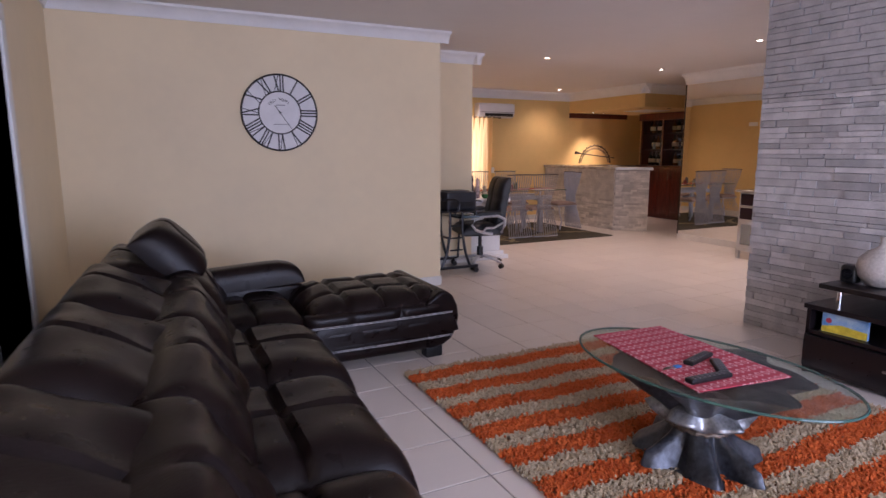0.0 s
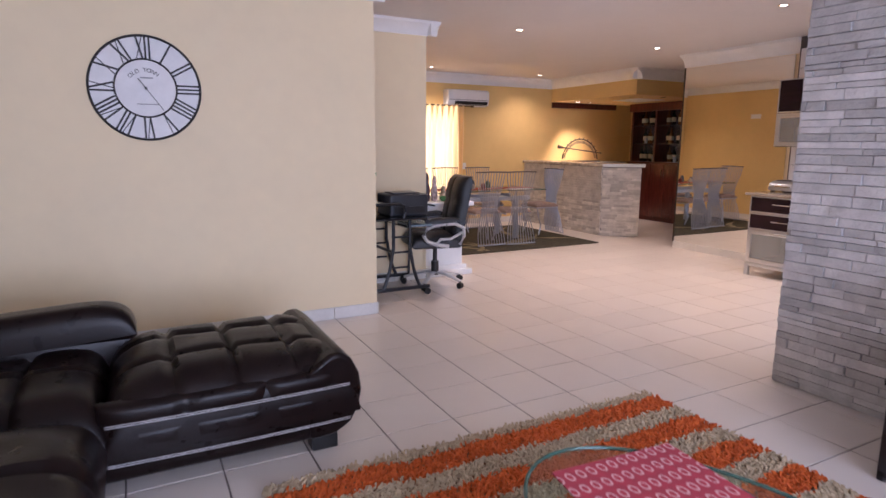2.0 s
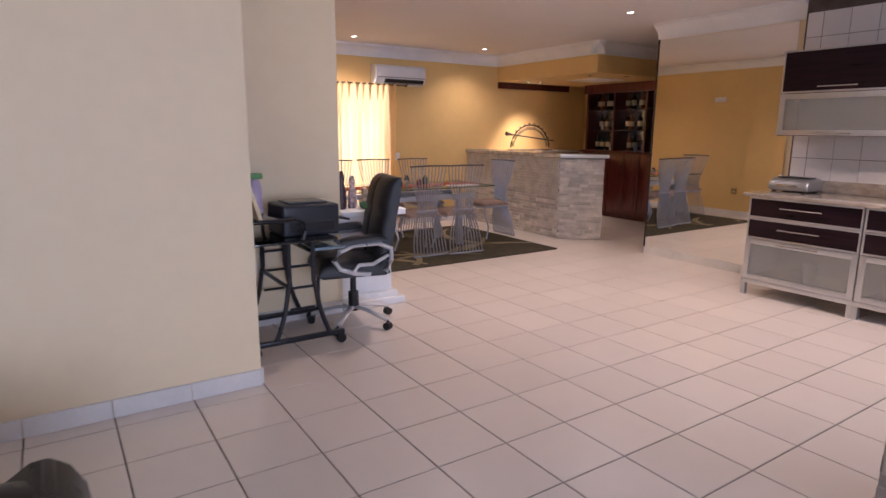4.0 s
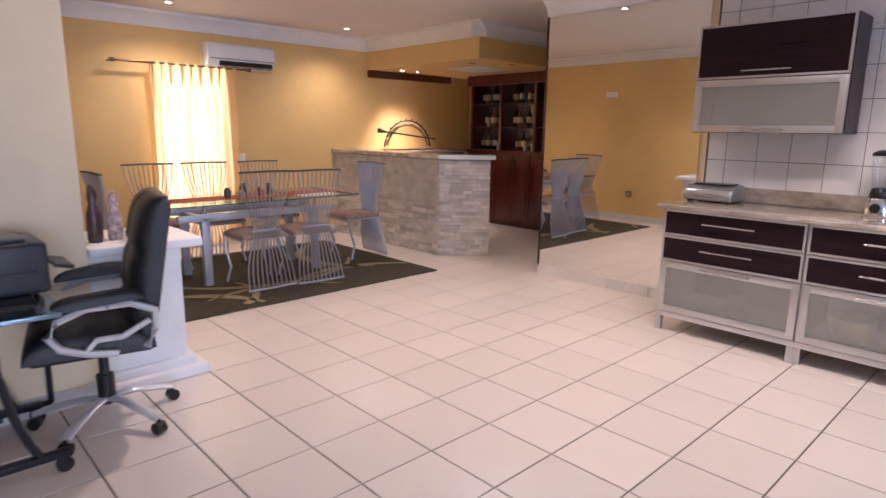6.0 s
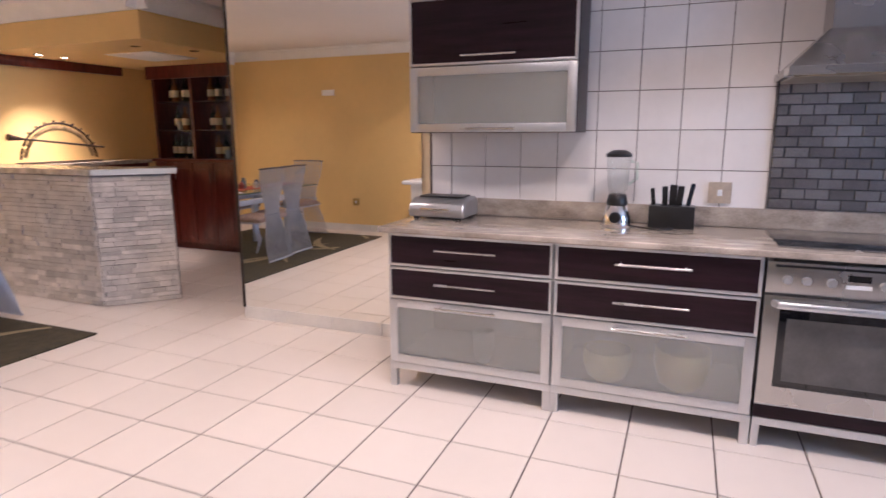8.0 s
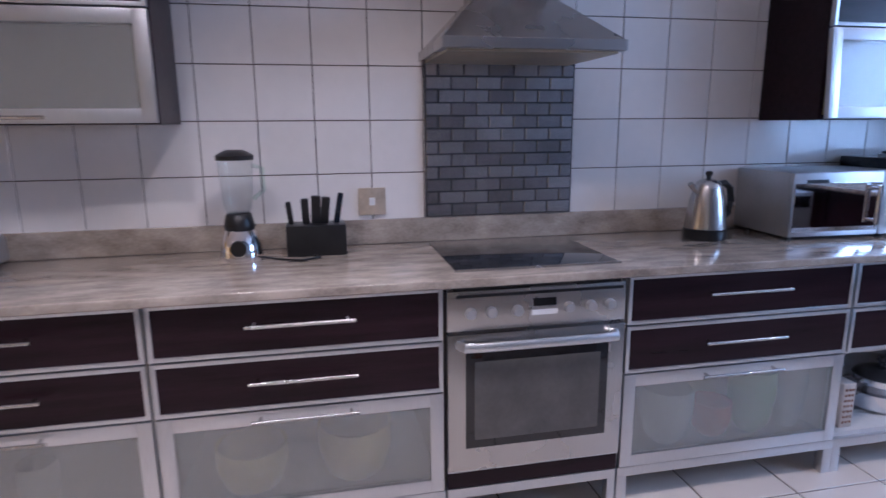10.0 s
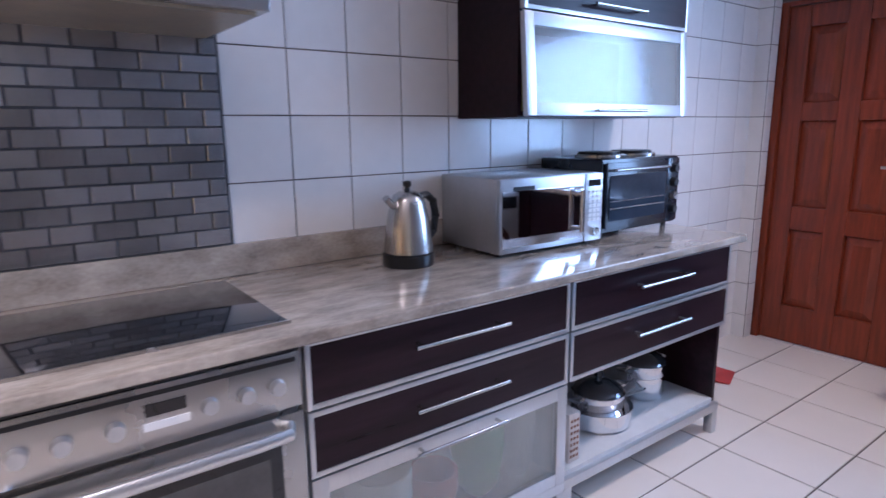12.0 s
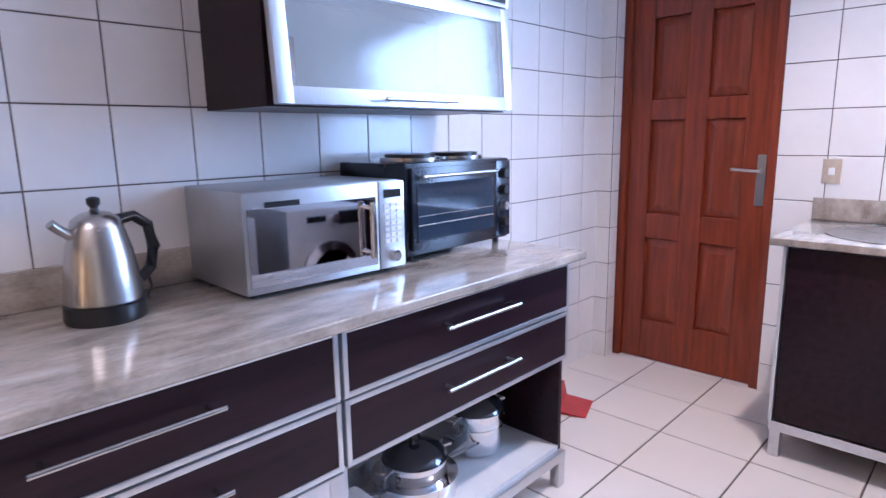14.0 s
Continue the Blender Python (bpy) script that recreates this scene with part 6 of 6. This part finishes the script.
# kitchen wall tiles
T, TW = 0.208, 0.2145
wm = piece_mesh("wall_tile", T - 0.004, TW - 0.004, 0.007, WTILE, 0.0015)
EAST = bpy.data.objects["wall_kitchen_east"]
heap = Heap()
for i in range(28):
    for j in range(13):
        y, z = 2.40 + (12.5 - i) * TW, 0.98 + (j - 4.5) * T
        if z > CEILING - 0.05 or z < 0 or not -0.62 < y < 5.05:
            continue
        m = Matrix.Translation((7.531, y, z)) @ Euler((0, radians(-90), 0)).to_matrix().to_4x4()
        if 0.95 < z < 2.4:
            lay(EAST, "wall_tile", wm, m)
        else:
            heap.add(wm, m)
cut = piece_mesh("cut_tile", T - 0.004, 0.125, 0.007, WTILE, 0.0015)
for j in range(13):
    z = 0.98 + (j - 4.5) * T
    if 0 < z < CEILING - 0.05:
        lay(EAST, "cut_tile", cut, Matrix.Translation((7.531, 5.0405, z)) @ Euler((0, radians(-90), 0)).to_matrix().to_4x4())
heap.done("wall_tiles_beyond", WTILE, EAST)
SOUTH = bpy.data.objects["wall_kitchen_south"]
sm = piece_mesh("wall_tile", T - 0.004, T - 0.004, 0.007, WTILE, 0.0015)
heap = Heap()
for i in range(15):
    for j in range(13):
        x, z = 6.63 - (i + 0.5) * T, 0.98 + (j - 4.5) * T
        if z > CEILING - 0.05 or z < 0 or x < 4.6 or (4.6 < x < 6.05 and 0.98 < z < 2.46):
            continue
        m = Matrix.Translation((x, -0.641, z)) @ Euler((radians(-90), 0, 0)).to_matrix().to_4x4()
        if x > 6.0 and 0.95 < z:
            lay(SOUTH, "wall_tile", sm, m)
        else:
            heap.add(sm, m)
heap.done("wall_tiles_beyond", WTILE, SOUTH)
PIL = bpy.data.objects["pilaster"]
pm = piece_mesh("pilaster_tile", 0.084, T - 0.004, 0.007, WTILE, 0.0015)
pm2 = piece_mesh("pilaster_side_tile", 0.074, T - 0.004, 0.007, WTILE, 0.0015)
for j in range(13):
    z = 0.98 + (j - 4.5) * T
    if 0 < z < CEILING - 0.05:
        lay(PIL, "pilaster_tile", pm, Matrix.Translation((7.484, -0.561, z)) @ Euler((radians(-90), 0, 0)).to_matrix().to_4x4())
        lay(PIL, "pilaster_side_tile", pm2, pose(7.441, -0.60, z, 0, -90, 0) @ pose(0, 0, 0, 0, 0, 90))

# steel mosaic behind the hob
MOS = mat("steel_mosaic", (0.46, 0.47, 0.50), 0.24, metal=0.95, var=0.15, scale=3, rnd=0.3)
sb = thing("steel_splashback", "splashback of small brushed steel mosaic tiles", "splashback")
Part().box(7.506, 7.5215, 2.62, 3.255, 1.003, 1.62).done("bed", mat("dark_mosaic_grout", (0.05, 0.05, 0.055), 0.7), sb)
mm = piece_mesh("mosaic_tile", 0.1, 0.047, 0.006, MOS, 0.002)
mh = piece_mesh("mosaic_tile", 0.047, 0.047, 0.006, MOS, 0.002)
base = Matrix.Translation((7.507, 0, 0)) @ Matrix(((0, 0, -1, 0), (-1, 0, 0, 0), (0, 1, 0, 0), (0, 0, 0, 1)))
for j in range(12):
    for i in range(7):
        z = 1.03 + j * 0.051
        y = 3.2505 - i * 0.1045 - (0.0 if j % 2 else 0.052)
        if j % 2 and i in (0, 6):
            lay(sb, "mosaic_tile", mh, base @ pose(-(3.227 if i == 0 else 2.65), z, 0))
        elif i < 6 and not (j % 2 and i == 0):
            lay(sb, "mosaic_tile", mm, base @ pose(-y, z, 0))


# ledge stone


def ledge(parent, m, length, height, material, seed, limit=300, row=(0.035, 0.065), run=(0.12, 0.42), proud=(0.012, 0.03), skip=None):
    r = random.Random(seed)
    meshes = {}
    heap = Heap()
    n, z = 0, 0.004
    while z < height - 0.012:
        h = min(r.uniform(*row), height - z)
        x = -r.uniform(0, 0.1)
        while x < length:
            w = r.uniform(*run)
            a, b = max(0, x), min(length, x + w)
            if b - a > 0.02:
                # quantised sizes share their meshes
                key = (max(2, round((b - a) / 0.02)), max(2, round(h / 0.008)), r.randrange(3))
                if key not in meshes:
                    meshes[key] = piece_mesh("stone", 1, 1, 0.02, material, 0.0, 0.0, len(meshes))
                    me = meshes[key]
                    me = piece_mesh("stone", key[0] * 0.02, key[1] * 0.008, 0.02, material, 0.003, 0.003, len(meshes) + seed)
                    meshes[key] = me
                s = Matrix.Diagonal(((b - a - 0.002) / (key[0] * 0.02), (h - 0.002) / (key[1] * 0.008), r.uniform(*proud) / 0.02, 1))
                q = m @ pose((a + b) / 2, z + h / 2, 0) @ s
                if n < limit and (skip is None or not skip(a, z)):
                    lay(parent, "stone", meshes[key], q)
                    n += 1
                else:
                    heap.add(meshes[key], q)
            x += w
        z += h
    if heap.v:
        heap.done("stones_beyond", material, parent)


def facing(x, y, dx, dy):
    """A frame on a wall: along (dx, dy), up, and out to the right-hand side of the walk."""
    d = Vector((dx, dy, 0)).normalized()
    up = Vector((0, 0, 1))
    out = d.cross(up)
    m = Matrix((d, up, out)).transposed().to_4x4()
    return Matrix.Translation((x, y, 0)) @ m


SW = bpy.data.objects["wall_stone"]
ledge(SW, facing(4.331, 3.03, 0, -1), 3.6, CEILING - 0.005, STONE, 3, 300, (0.03, 0.06), (0.10, 0.42), (0.018, 0.034), skip=lambda a, z: a > 1.75)
ledge(SW, facing(4.55, 3.029, -1, 0), 0.22, CEILING - 0.005, STONE, 8, 60, (0.04, 0.075), (0.1, 0.25), (0.010, 0.02))
BARO = bpy.data.objects["bar_counter"]
ledge(BARO, facing(7.431, 10.03, 0, -1), 2.055, 1.06, BARSTONE, 11, 180, (0.03, 0.05), (0.08, 0.26), (0.012, 0.03))
ledge(BARO, facing(7.431, 7.975, 0.415, -0.383), 0.565, 1.06, BARSTONE, 12, 110, (0.03, 0.05), (0.08, 0.26), (0.012, 0.03))
